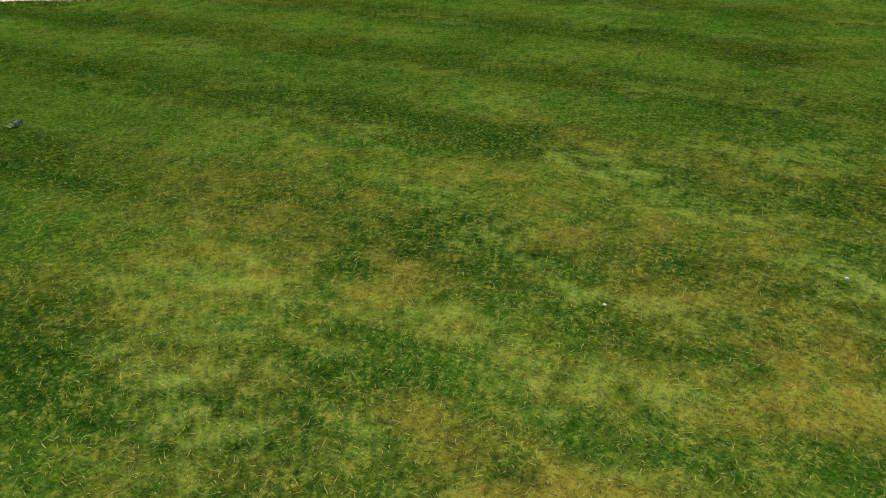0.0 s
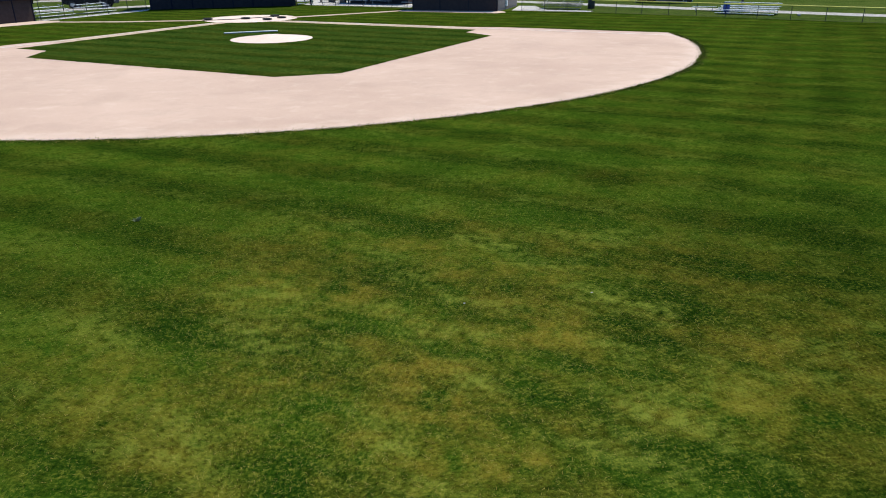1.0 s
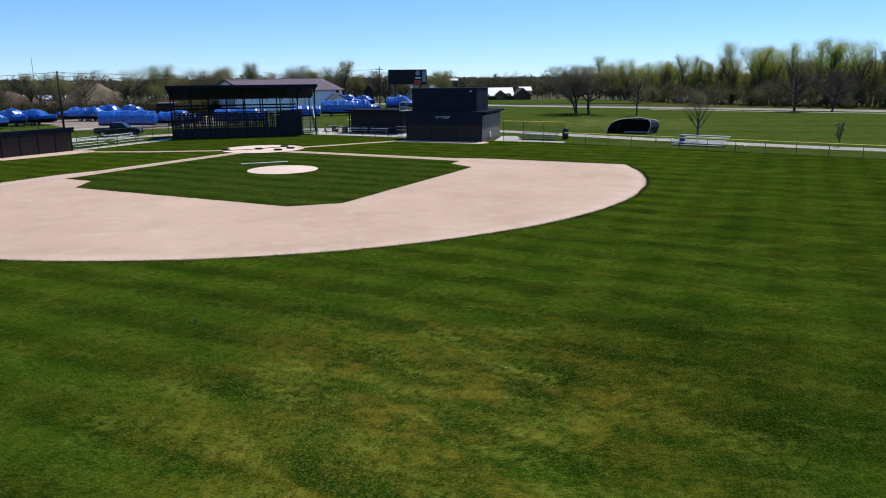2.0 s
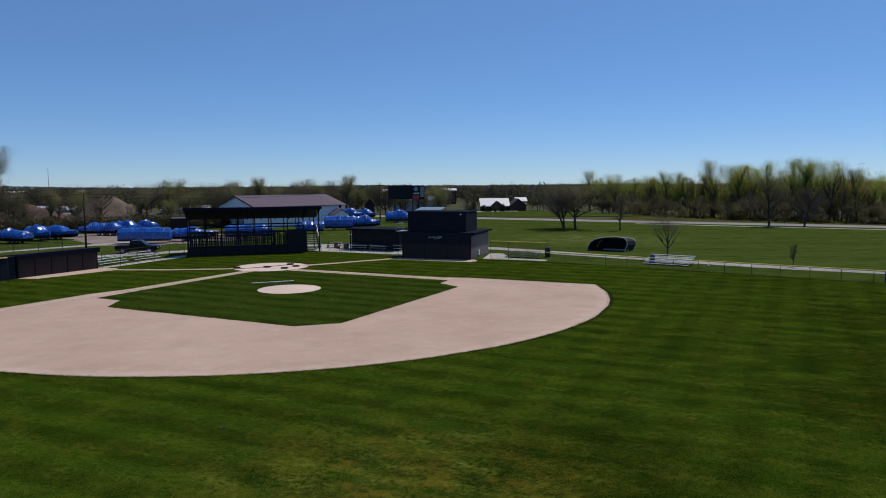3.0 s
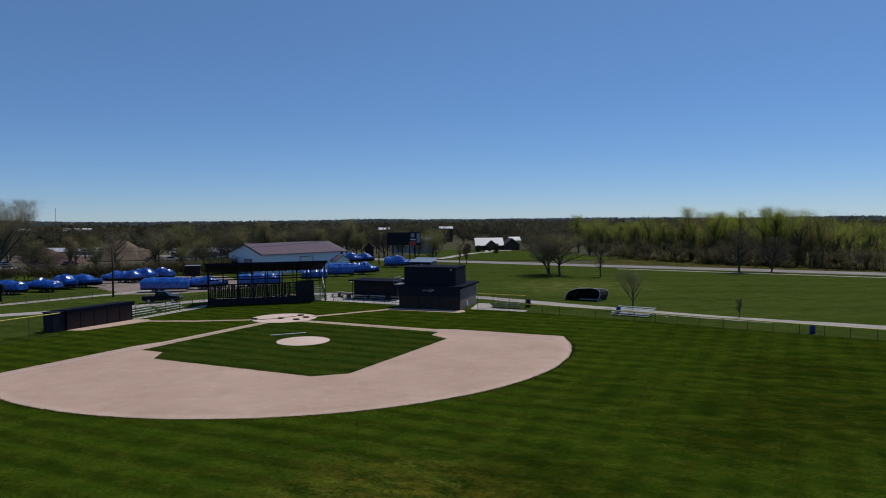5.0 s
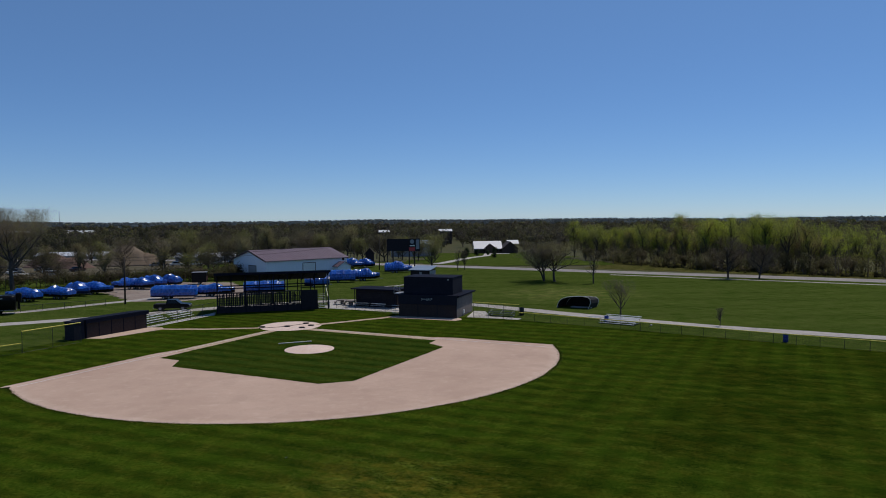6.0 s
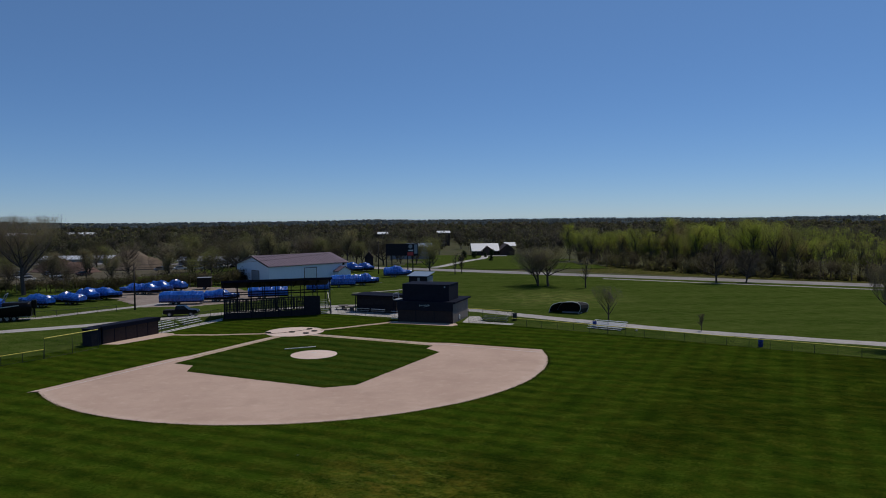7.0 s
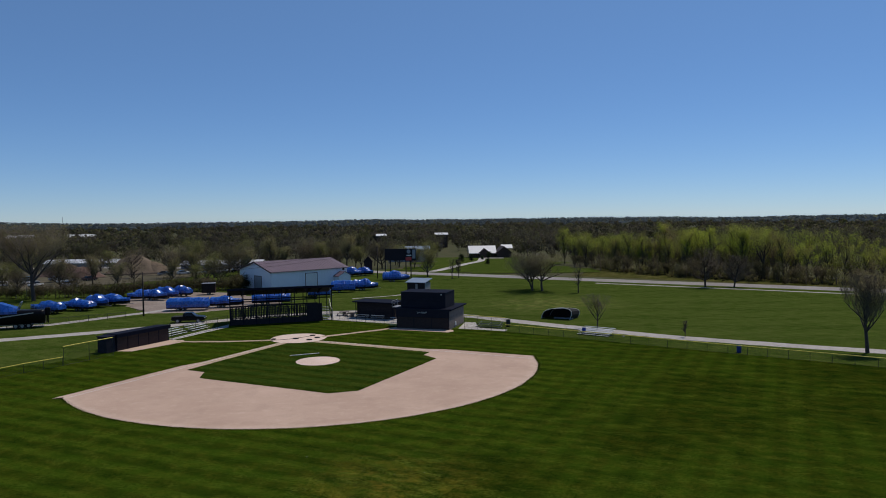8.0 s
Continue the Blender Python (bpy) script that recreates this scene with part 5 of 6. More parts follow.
# ---- barn, billboard, farm house, sheds ----
def barn():
    ax, ay, bx, by = -44.3, 143.5, -26.8, 160.0
    ang = math.degrees(math.atan2(by - ay, bx - ax))
    L, half, eave, apex = math.hypot(bx - ax, by - ay), 8.5, 4.8, 7.1
    t = thing("metal_barn", ax, ay, ang, "white steel-sided barn with brown metal roof", "barn")
    wall = Shape().extrude_x([(-half, 0), (half, 0), (half, eave), (0, apex - 0.12), (-half, eave)], 0, L)
    part("wall", wall, M_BARNWALL, t, "white ribbed steel wall")
    for s in (-1, 1):
        r = part("roof", Shape().extrude_x([(0, apex), (s * (half + 0.5), eave - 0.17), (s * (half + 0.5), eave - 0.02), (0, apex + 0.14)], -0.4, L + 0.4), M_BARNROOF, t, "dull purple-brown metal roof")
        for i in range(int(L / 0.9)):
            x = -0.3 + i * 0.92
            part("roof_rib", Shape().extrude_x([(0, apex + 0.14), (s * (half + 0.5), eave - 0.02), (s * (half + 0.5), eave + 0.03), (0, apex + 0.19)], x, x + 0.06), M_BARNROOF, r)
        part("barge_trim", Shape().extrude_x([(0, apex - 0.15), (s * (half + 0.5), eave - 0.32), (s * (half + 0.5), eave + 0.02), (0, apex + 0.2)], -0.46, -0.4), M_TRIMBROWN, t, "dark brown gable trim")
    d = part("overhead_door", Shape().box(-0.06, -0.01, -3.4, 0.2, 0.02, 3.4), M_GREY, t, "grey overhead door")
    part("door_frame", Shape().box(-0.09, -0.01, 0.2, 0.38, 0.0, 3.55).box(-0.09, -0.01, -3.58, -3.4, 0.0, 3.55).box(-0.09, -0.01, -3.58, 0.38, 3.4, 3.55), M_TRIMBROWN, d)
    d = part("overhead_door", Shape().box(10.4, 14.0, -half - 0.06, -half - 0.01, 0.02, 3.8), M_WHITE, t, "white overhead door")
    part("door_frame", Shape().box(10.25, 10.4, -half - 0.09, -half - 0.01, 0, 3.95).box(14.0, 14.15, -half - 0.09, -half - 0.01, 0, 3.95).box(10.25, 14.15, -half - 0.09, -half - 0.01, 3.8, 3.95), M_TRIMBROWN, d)
    rib = Shape().box(-0.02, 0.02, -half - 0.02, -half + 0.01, 0.1, eave - 0.1, 0.006).mesh("wall_rib", M_BARNWALL)
    for i in range(24):
        if not 10.2 < 0.5 + i < 14.2:
            part("wall_rib", rib, None, t, at=pose(0.5 + i, 0, 0))
    p = part("porch", Shape().extrude_y([(L - 4.4, 0), (L - 0.4, 0), (L - 0.4, 2.6), (L - 2.4, 3.7), (L - 4.4, 2.6)], -half - 2.2, -half), M_BARNWALL, t, "white gabled entry porch")
    for s in (-1, 1):
        part("porch_roof", Shape().extrude_y([(L - 2.4, 3.72), (L - 2.4 + s * 2.4, 2.4), (L - 2.4 + s * 2.4, 2.54), (L - 2.4, 3.86)], -half - 2.5, -half), M_BARNROOF, p)
    part("window", Shape().box(L - 1.6, L - 0.9, -half - 0.05, -half - 0.01, 4.0, 4.6), M_GLASS, t, "small dark window")


barn()


def billboard():
    t = thing("billboard", -11.2, 166.0, -3, "two-sided roadside billboard on dark steel posts", "billboard")
    for x in (0.1, 1.7, 6.3, 7.8):
        part("post", Shape().tube((x, 0.3 if x < 5 else 0.8, 0), (x, 0.3 if x < 5 else 0.8, 8.6), 0.16, 0.16, 10), M_POLE, t)
    part("left_board", Shape().box(0, 6.2, 0, 0.22, 5.7, 9.2), M_DARK, t, "black rear of the sign board")
    b = part("right_board", Shape().box(0, 3.4, 0, 0.2, 0, 3.6), M_DARK, t, "sign panel in white, red and dark", pose(6.3, -0.2, 5.6, 0, 0, 28))
    part("emblem", Shape().tube((1.0, -0.05, 2.75), (1.0, 0.0, 2.75), 0.62, 0.62, 20), M_GREY, b, "pale round emblem")
    part("text_bar", Shape().box(0.3, 1.9, -0.03, 0.0, 1.45, 1.75), M_WHITE, b, "white bar")
    part("red_band", Shape().box(0.05, 1.9, -0.03, 0.0, 0.1, 1.1), M_RED, b, "red band")
    part("picture_panel", Shape().box(2.2, 3.2, -0.03, 0.0, 0.6, 3.3), M_GREY, b, "pale grey upright panel")


billboard()


def farm_house():
    t = thing("farm_house", 22.2, 344.0, 3, "dark brown lodge house with bright metal roof", "house", z=-4.3)
    t.scale = (1.2, 1.1, 0.86)
    part("wall", Shape().box(0, 17.5, 0, 9, 0, 2.9), M_BROWNWALL, t, "dark brown timber wall")
    part("roof", Shape().extrude_x([(-1.0, 2.7), (4.5, 7.2), (10, 2.7), (10, 2.95), (4.5, 7.5), (-1.0, 2.95)], -0.8, 12.0), M_BRIGHTROOF, t, "glaring pale metal roof")
    g = part("front_gable", Shape().extrude_y([(4.3, 0), (8.5, 0), (8.5, 3.6), (6.4, 5.7), (4.3, 3.6)], -1.6, 2.6), M_BROWNWALL, t, "dark gabled dormer")
    for s in (-1, 1):
        part("gable_roof", Shape().extrude_y([(6.4, 5.75), (6.4 + s * 2.8, 2.9), (6.4 + s * 2.8, 3.15), (6.4, 6.0)], -1.9, 2.8), M_BROWNWALL, g)
    wing = part("wing", Shape().extrude_y([(12.0, 0), (18.5, 0), (18.5, 3.3), (15.25, 7.0), (12.0, 3.3)], -3, 9), M_BROWNWALL, t, "dark gabled wing")
    for s in (-1, 1):
        part("wing_roof", Shape().extrude_y([(15.25, 7.05), (15.25 + s * 3.8, 2.8), (15.25 + s * 3.8, 3.0), (15.25, 7.3)], -3.3, 9.3), M_BROWNWALL, wing)
    part("far_roof", Shape().extrude_x([(6.0, 5.4), (9.5, 7.6), (9.5, 7.8), (6.0, 5.6)], 15.2, 20.5), M_BRIGHTROOF, t, "glaring pale metal roof")
    for x in (1.0, 3.0, 9.2, 10.6):
        w = part("window", Shape().box(x, x + 1.0, -0.05, -0.01, 1.0, 2.4), M_GLASS, t, "dark window")
        part("sill", Shape().box(x - 0.08, x + 1.08, -0.08, -0.05, 0.9, 1.0), M_TRIMBROWN, w)
        part("lintel", Shape().box(x - 0.08, x + 1.08, -0.08, -0.05, 2.4, 2.5), M_TRIMBROWN, w)


farm_house()


def house_drive():
    """A pale drive that follows the slope down to the lodge."""
    line = [(2.0 + 26 * (k / 40) ** 0.7 + 3 * math.sin(k / 40 * 3.1), 192 + 146 * k / 40) for k in range(41)]
    rings = [[(x - 1.8, y, land_height(x, y) + 0.2), (x, y, land_height(x, y) + 0.23), (x + 1.8, y, land_height(x, y) + 0.2)] for x, y in line]
    s = Shape().loft(rings)
    s.loft([[(27 + 3.2 * k, 334, land_height(20, 334) + 0.2), (27 + 3.2 * k, 341, land_height(20, 341) + 0.2)] for k in range(5)])
    tagged(new("house_drive", s.mesh("house_drive", M_CONC, True)), "pale concrete driveway running down to the lodge", "path", "", "structure")


house_drive()


def long_shed(x, y, turn, L, W, h, wall, roof, label, z=0.0):
    t = thing("long_shed", x, y, turn, label, "shed", z=z)
    part("wall", Shape().box(0, L, 0, W, -0.5, h), wall, t)
    part("roof", Shape().extrude_x([(-0.5, h - 0.1), (W / 2, h + W * 0.16), (W + 0.5, h - 0.1), (W + 0.5, h + 0.1), (W / 2, h + W * 0.16 + 0.2), (-0.5, h + 0.1)], -0.5, L + 0.5), roof, t)
    for i in range(int(L / 8)):
        part("door", Shape().box(2 + i * 8, 5 + i * 8, -0.06, -0.01, 0, min(3.2, h - 0.4)), M_GREY, t, "grey door")


long_shed(-93, 222, 3, 30, 8, 2.1, M_GREY, M_WHITEPLANK, "long low pale-roofed shed behind the gravel heap", -0.6)
long_shed(-164, 256, 2, 30, 8, 2.4, M_GREY, M_WHITEPLANK, "long low pale-roofed shed behind trees", -1.8)
long_shed(-338, 600, 6, 24, 14, 8.2, M_GREY, M_BRIGHTROOF, "pale roofed warehouse among trees", -4.4)
long_shed(-398, 610, 6, 22, 14, 8.0, M_GREY, M_BRIGHTROOF, "pale roofed warehouse among trees", -4.4)
long_shed(-20, 300, 4, 20, 9, 5.4, M_GREY, M_BLUEROOF, "blue-grey roofed building among trees", -2.8)
long_shed(2, 480, 4, 9, 8, 9.6, M_BROWNWALL, M_BRIGHTROOF, "pale roofed building among trees", -4.4)
long_shed(-42, 480, 4, 7, 8, 9.2, M_BROWNWALL, M_BRIGHTROOF, "pale roofed building among trees", -4.4)
t = thing("wooden_hut", -19.5, 198, 5, "small dark weathered hut by the road", "hut")
part("wall", Shape().extrude_y([(-1.4, 0), (1.4, 0), (1.4, 3.6), (0, 5.2), (-1.4, 3.6)], -1.4, 1.4), M_DARK, t)
for s in (-1, 1):
    part("roof", Shape().extrude_y([(0, 5.3), (s * 1.9, 3.1), (s * 1.9, 3.25), (0, 5.5)], -1.7, 1.7), M_DARKMESH, t)


def heap(name, x, y, rx, ry, h, mat, label, seed):
    rnd = random.Random(seed)
    t = thing(name, x, y, 0, label, "heap")
    n, m = 40, 12
    rings = []
    for k in range(m + 1):
        a = k / m
        ring = []
        for i in range(n):
            p = 2 * math.pi * i / n
            q = 1 + 0.14 * noise.noise(Vector((math.cos(p) * 1.6 + seed, math.sin(p) * 1.6, a * 2)))
            ring.append((rx * (1 - a) * q * math.cos(p), ry * (1 - a) * q * math.sin(p), h * math.sin(a * 1.5708) ** 1.15 * (1 + 0.04 * rnd.gauss(0, 1)) - 0.1))
        rings.append(ring)
    part("mound_mass", Shape().loft(rings, True, True), mat, t, smooth=True)


heap("gravel_heap", -102.5, 204, 11, 9, 6.4, M_SAND, "tall conical tan gravel heap in the yard", 1)
heap("gravel_heap", -96.5, 204, 8, 6, 4.0, M_SAND, "lower tan gravel heap in the yard", 2)
heap("spoil_heap", -124, 196, 10, 6, 4.4, M_SOIL, "reddish brown spoil heap in the yard", 3)
heap("spoil_heap", -114, 190, 7, 5, 3.4, M_SOIL, "reddish brown spoil heap in the yard", 4)
sheet("yard", ragged_poly([(-150, 150), (-100, 152), (-78, 176), (-70, 230), (-150, 230)], 0.5, 2.0), 0.008, M_YARD, "bare gravel works yard", "lot")


# ---- pole line ----
def utility_pole(x, y, h, label, z=0.0):
    t = thing("utility_pole", x, y, 0, label, "pole", z=z)
    part("shaft", Shape().tube((0, 0, 0), (0.05, 0, h), 0.17, 0.11, 10), M_POLE, t, smooth=True)
    return t


utility_pole(-52.5, 91.6, 8.6, "dark bare wooden utility pole beside the lane")
p = utility_pole(-13.8, 170.0, 10.0, "dark wooden utility pole beside the billboard")
part("crossarm", Shape().box(-0.9, 0.9, -0.06, 0.06, 9.3, 9.45), M_POLE, p)
utility_pole(-251, 435, 26, "tall thin dark mast far behind the yard", -4.5)



def wire(a, b, sag, name="overhead_wire"):
    t = thing(name, *a[:2], 0, "thin overhead wire between poles", "wire", "overhead wires", z=a[2])
    pts = []
    for i in range(25):
        k = i / 24
        pts.append(tuple((b[j] - a[j]) * k - (sag * 4 * k * (1 - k) if j == 2 else 0) for j in range(3)))
    part("cable", Shape().pipe(pts, 0.03, 5), M_POLE, t)


wire((-52.45, 91.6, 8.4), (-13.8, 170, 9.5), 1.0)
wire((-52.45, 91.6, 7.9), (-13.8, 170, 8.8), 1.2)
wire((-52.45, 91.6, 8.4), (-110, 60, 8.4), 1.2)


# ---- trees ----
def fast_mesh(name, verts, tris, material, form=None):
    me = bpy.data.meshes.new(name)
    n, m = len(verts), len(tris)
    me.vertices.add(n)
    me.vertices.foreach_set("co", np.asarray(verts, dtype=np.float32).ravel())
    me.loops.add(3 * m)
    me.loops.foreach_set("vertex_index", np.asarray(tris, dtype=np.int32).ravel())
    me.polygons.add(m)
    me.polygons.foreach_set("loop_start", np.arange(0, 3 * m, 3, dtype=np.int32))
    me.polygons.foreach_set("loop_total", np.full(m, 3, dtype=np.int32))
    me.materials.append(material)
    me.update(calc_edges=True)
    me.validate()
    if form is not None:            # the outward direction of the clump that each leaf belongs to
        me.attributes.new("form", 'FLOAT_VECTOR', 'POINT').data.foreach_set("vector", np.asarray(form, dtype=np.float32).ravel())
    return me


def unit(a):
    return a / (np.linalg.norm(a, axis=1, keepdims=True) + 1e-9)


def leaf_tris(rng, centres, size):
    """One small bent leaf clump (a triangle) about each centre."""
    n = len(centres)
    a = rng.normal(size=(n, 3))
    a /= np.linalg.norm(a, axis=1, keepdims=True)
    b = np.cross(a, rng.normal(size=(n, 3)))
    b /= np.linalg.norm(b, axis=1, keepdims=True) + 1e-9
    s = size * rng.uniform(0.6, 1.4, size=(n, 1))
    v = np.stack([centres + a * s, centres - a * s * 0.6 + b * s * 0.7, centres - a * s * 0.5 - b * s * 0.75], axis=1).reshape(-1, 3)
    return v, np.arange(3 * n).reshape(-1, 3)


def grow(rng, height, stem, reach, steep, levels, kids, stems=1, bare=0.28, fine=0.016):
    """Branch segments (start, end, radius at both) and the tips of the twigs. stem: share of the height that is leader;
    reach: length of the first limbs; steep: how upright they go."""
    segs, tips = [], []

    def branch(p, d, length, r, level):
        n = (6 if stem > 0.7 else 4) if level == 0 else 3
        q = p
        for i in range(n):
            d = d + rng.normal(size=3) * (0.07 + 0.05 * level)
            d[2] += 0.05 * steep
            d /= np.linalg.norm(d)
            e = q + d * length / n
            taper = 0.72 if level else 0.5
            r1 = r * (1 - taper * (i + 1) / n)
            segs.append((q, e, r * (1 - taper * i / n), r1, level))
            if level < levels and (level or (i + 1) / n > bare):
                for _ in range(kids if level == 0 else max(1, kids - 1)):
                    a = rng.uniform(0, 2 * math.pi)
                    side = np.array([math.cos(a), math.sin(a), 0.0])
                    c = d * (0.25 if level == 0 else 0.75) + side * (1.0 if level == 0 else 0.75) + np.array([0, 0, rng.uniform(0.6, 1.3) * steep])
                    c /= np.linalg.norm(c)
                    ln = length * rng.uniform(0.4, 0.62) if level else reach * rng.uniform(0.7, 1.1) * (1.1 - 0.45 * i / n)
                    branch(e, c, ln, max(fine, r1 * (0.62 if level == 0 else 0.55)), level + 1)
            q = e
        if level >= levels - 1:
            tips.append(q)
            tips.append((p + q) / 2)

    for k in range(stems):
        lean = np.array([rng.normal() * 0.06, rng.normal() * 0.06, 1.0]) + (np.array([math.cos(k * 2.4), math.sin(k * 2.4), 0]) * 0.28 if stems > 1 else 0)
        branch(np.array([0.0, 0, -0.1]), lean / np.linalg.norm(lean), height * stem * rng.uniform(0.92, 1.05), height * (0.024 if stems == 1 else 0.019), 0)
    return segs, np.array(tips)


def segs_mesh(name, segs, material, low, high):
    """Limbs as tapered tubes; the finest twigs as slivers."""
    verts, tris = [], []
    for p, q, r0, r1, level in segs:
        if not low <= level < high:
            continue
        n = 7 if r0 > 0.1 else 5 if r0 > 0.05 else 3
        w = (q - p) / (np.linalg.norm(q - p) + 1e-9)
        u = np.cross(w, (0.3, 0.9, 0.2))
        u /= np.linalg.norm(u)
        v = np.cross(w, u)
        k = len(verts)
        if r0 <= 0.026:
            verts += [p + v * r0, p - v * r0, q]
            tris.append((k, k + 1, k + 2))
            continue
        for c, r in ((p, r0), (q, r1)):
            for i in range(n):
                a = 2 * math.pi * i / n
                verts.append(c + (u * math.cos(a) + v * math.sin(a)) * r)
        for i in range(n):
            j = (i + 1) % n
            tris += [(k + i, k + j, k + n + j), (k + i, k + n + j, k + n + i)]
    return fast_mesh(name, verts, tris, material)


def tree_kind(seed, height, stem, reach, steep, levels, kids, leaves, leaf, leafmat, stems=1, bare=0.28, twigmat=None, fine=0.016, fluff=0.0):
    rng = np.random.default_rng(seed)
    segs, tips = grow(rng, height, stem, reach, steep, levels, kids, stems, bare, fine)
    top = np.quantile(tips[:, 2], 0.93)
    tips = tips[tips[:, 2] < top]
    segs = [s for s in segs if s[4] < 2 or s[1][2] < top + 0.25]
    trunk = segs_mesh("trunk", segs, M_BARK, 0, 2)
    twig = segs_mesh("branchwork", segs, twigmat or M_TWIG, 2, 9)
    idx = rng.integers(0, len(tips), leaves)
    c = tips[idx] + rng.normal(size=(leaves, 3)) * (fluff or 0.25 + 0.010 * height)
    v, t = leaf_tris(rng, c, leaf)
    mid = tips.mean(axis=0) - np.array([0, 0, 0.15 * height])
    form = unit(0.6 * unit(c - mid) + 0.7 * unit(c - tips[idx]) + np.array([0, 0, 0.25]))
    return trunk, twig, fast_mesh("crown", v, t, leafmat, np.repeat(form, 3, axis=0))


def plant(kind, x, y, turn, scale, label, group="", name="tree", z=0.0, sz=None):
    t = thing(name, x, y, turn, label, "tree", group, z)
    t.scale = (scale, scale, sz or scale)
    trunk, twig, crown = kind
    part("trunk", trunk, None, t)
    part("branchwork", twig, None, t)
    part("crown", crown, None, t)
    return t


BIG = tree_kind(1, 17.0, 0.42, 9.0, 0.75, 4, 4, 34000, 0.05, M_BUDS, bare=0.3, fine=0.022, fluff=0.3)
ROUND = tree_kind(2, 13.0, 0.40, 6.8, 0.42, 4, 4, 14000, 0.055, M_BUDS, stems=2, bare=0.3, fluff=0.3)
ROUND2 = tree_kind(3, 13.0, 0.42, 6.8, 0.5, 4, 4, 13000, 0.055, M_BUDS, bare=0.3, fluff=0.3)
CRAB = tree_kind(6, 5.9, 0.52, 2.7, 1.1, 4, 4, 900, 0.035, M_BUDS, bare=0.25, twigmat=M_BARK, fine=0.016, fluff=0.2)
SMALL = tree_kind(5, 6.0, 0.85, 1.9, 0.9, 3, 4, 500, 0.06, M_BUDS, bare=0.3, twigmat=M_BARK, fine=0.018)
YOUNG = tree_kind(18, 11.0, 0.55, 4.4, 1.5, 4, 4, 12000, 0.05, M_BUDS, bare=0.3, fine=0.014, fluff=0.3)
DENSE = tree_kind(61, 9.0, 0.66, 3.4, 0.75, 4, 4, 7000, 0.05, M_OLIVE, bare=0.08, fluff=0.35)
POPLAR = [tree_kind(10 + i, 15.0, 0.78, 5.4, 1.4, 3, 3, 8000, 0.095, M_SPRING, bare=0.08, fluff=0.6) for i in range(4)]
GAUNT = [tree_kind(20 + i, 16.0, 0.55, 6.4, 1.4, 4, 3, 5500, 0.085, M_SPRING, bare=0.25, fluff=0.45) for i in range(3)]
SCRUB = [tree_kind(30 + i, 7.0, 0.5, 3.0, 0.8, 3, 3, 2400, 0.12, M_OLIVE, stems=2, bare=0.05) for i in range(2)]
YARD = [tree_kind(50 + i, 12.0, (0.5, 0.45, 0.75)[i], (5.0, 5.6, 3.6)[i], (0.8, 0.5, 1.1)[i], 3, 4, 4400, 0.115, (M_YARDLEAF, M_OLIVE, M_BUDS)[i], bare=0.2, fluff=0.5) for i in range(3)]
EVER = tree_kind(40, 5.0, 0.85, 1.3, 0.1, 2, 5, 2600, 0.13, M_EVER, bare=0.05)

plant(BIG, -90.5, 120.5, 20, 1.27, "large spreading bare tree with first pale buds")
plant(ROUND, 28.4, 129.6, 40, 1.0, "twin-trunked round bare tree in the meadow", sz=0.88)
plant(ROUND2, 30.6, 128.0, 190, 1.0, "round bare tree in the meadow beside its twin", sz=0.9)
plant(SMALL, 38.6, 123.2, 0, 1.15, "slender young bare tree in the meadow")
plant(DENSE, 73.0, 133.4, 0, 1.2, "dense brown twiggy tree at the roadside")
plant(DENSE, 79.4, 131.2, 130, 0.98, "small dense brown twiggy tree at the roadside")
plant(CRAB, 31.0, 68.6, 0, 1.0, "small dark bare tree beside the bleacher")
plant(YOUNG, 62.0, 47.0, 60, 1.0, "leafing tree beside the loop path")
plant(SMALL, 42.5, 60.5, 80, 0.40, "thin staked sapling beside the path", name="sapling")
LOOSE = tree_kind(7, 13.0, 0.42, 6.4, 0.6, 3, 5, 5000, 0.07, M_BUDS, bare=0.25, fine=0.02, fluff=0.5)
for x, y, s in ((-81, 182, 1.0), (-95, 184, 0.95), (-60, 187, 0.9), (-84, 160, 0.62), (-48, 232, 1.1), (-36, 236, 1.05)):
    plant(LOOSE, x, y, x * 53, s, "spreading bare grey tree behind the boat lot", "bare trees behind the lot")
plant(YARD[0], 1.5, 175.0, 10, 0.85, "young green tree behind the billboard")
plant(SMALL, 9.0, 166.0, 30, 1.0, "slender bare tree by the road")
plant(SMALL, 11.0, 168.5, 130, 0.9, "slender bare tree by the road")
for x, y, s in ((12.0, 232, 0.5), (14.5, 262, 0.8), (31.2, 334, 0.8), (27.4, 318, 0.55), (24.0, 231, 0.5), (20.5, 300, 0.7)):
    plant(EVER, x, y, x * 37, s, "dark clipped evergreen beside the lodge", "evergreens by the lodge", "evergreen", z=land_height(x, y) - 0.05)



def wood_scale(x):
    """The tallest stand lies in the middle of the wood's edge."""
    down = ease((x - 96) / 8)
    return 0.77 + 0.23 * ease((x - 74) / 8) * (1 - down) - 0.13 * down


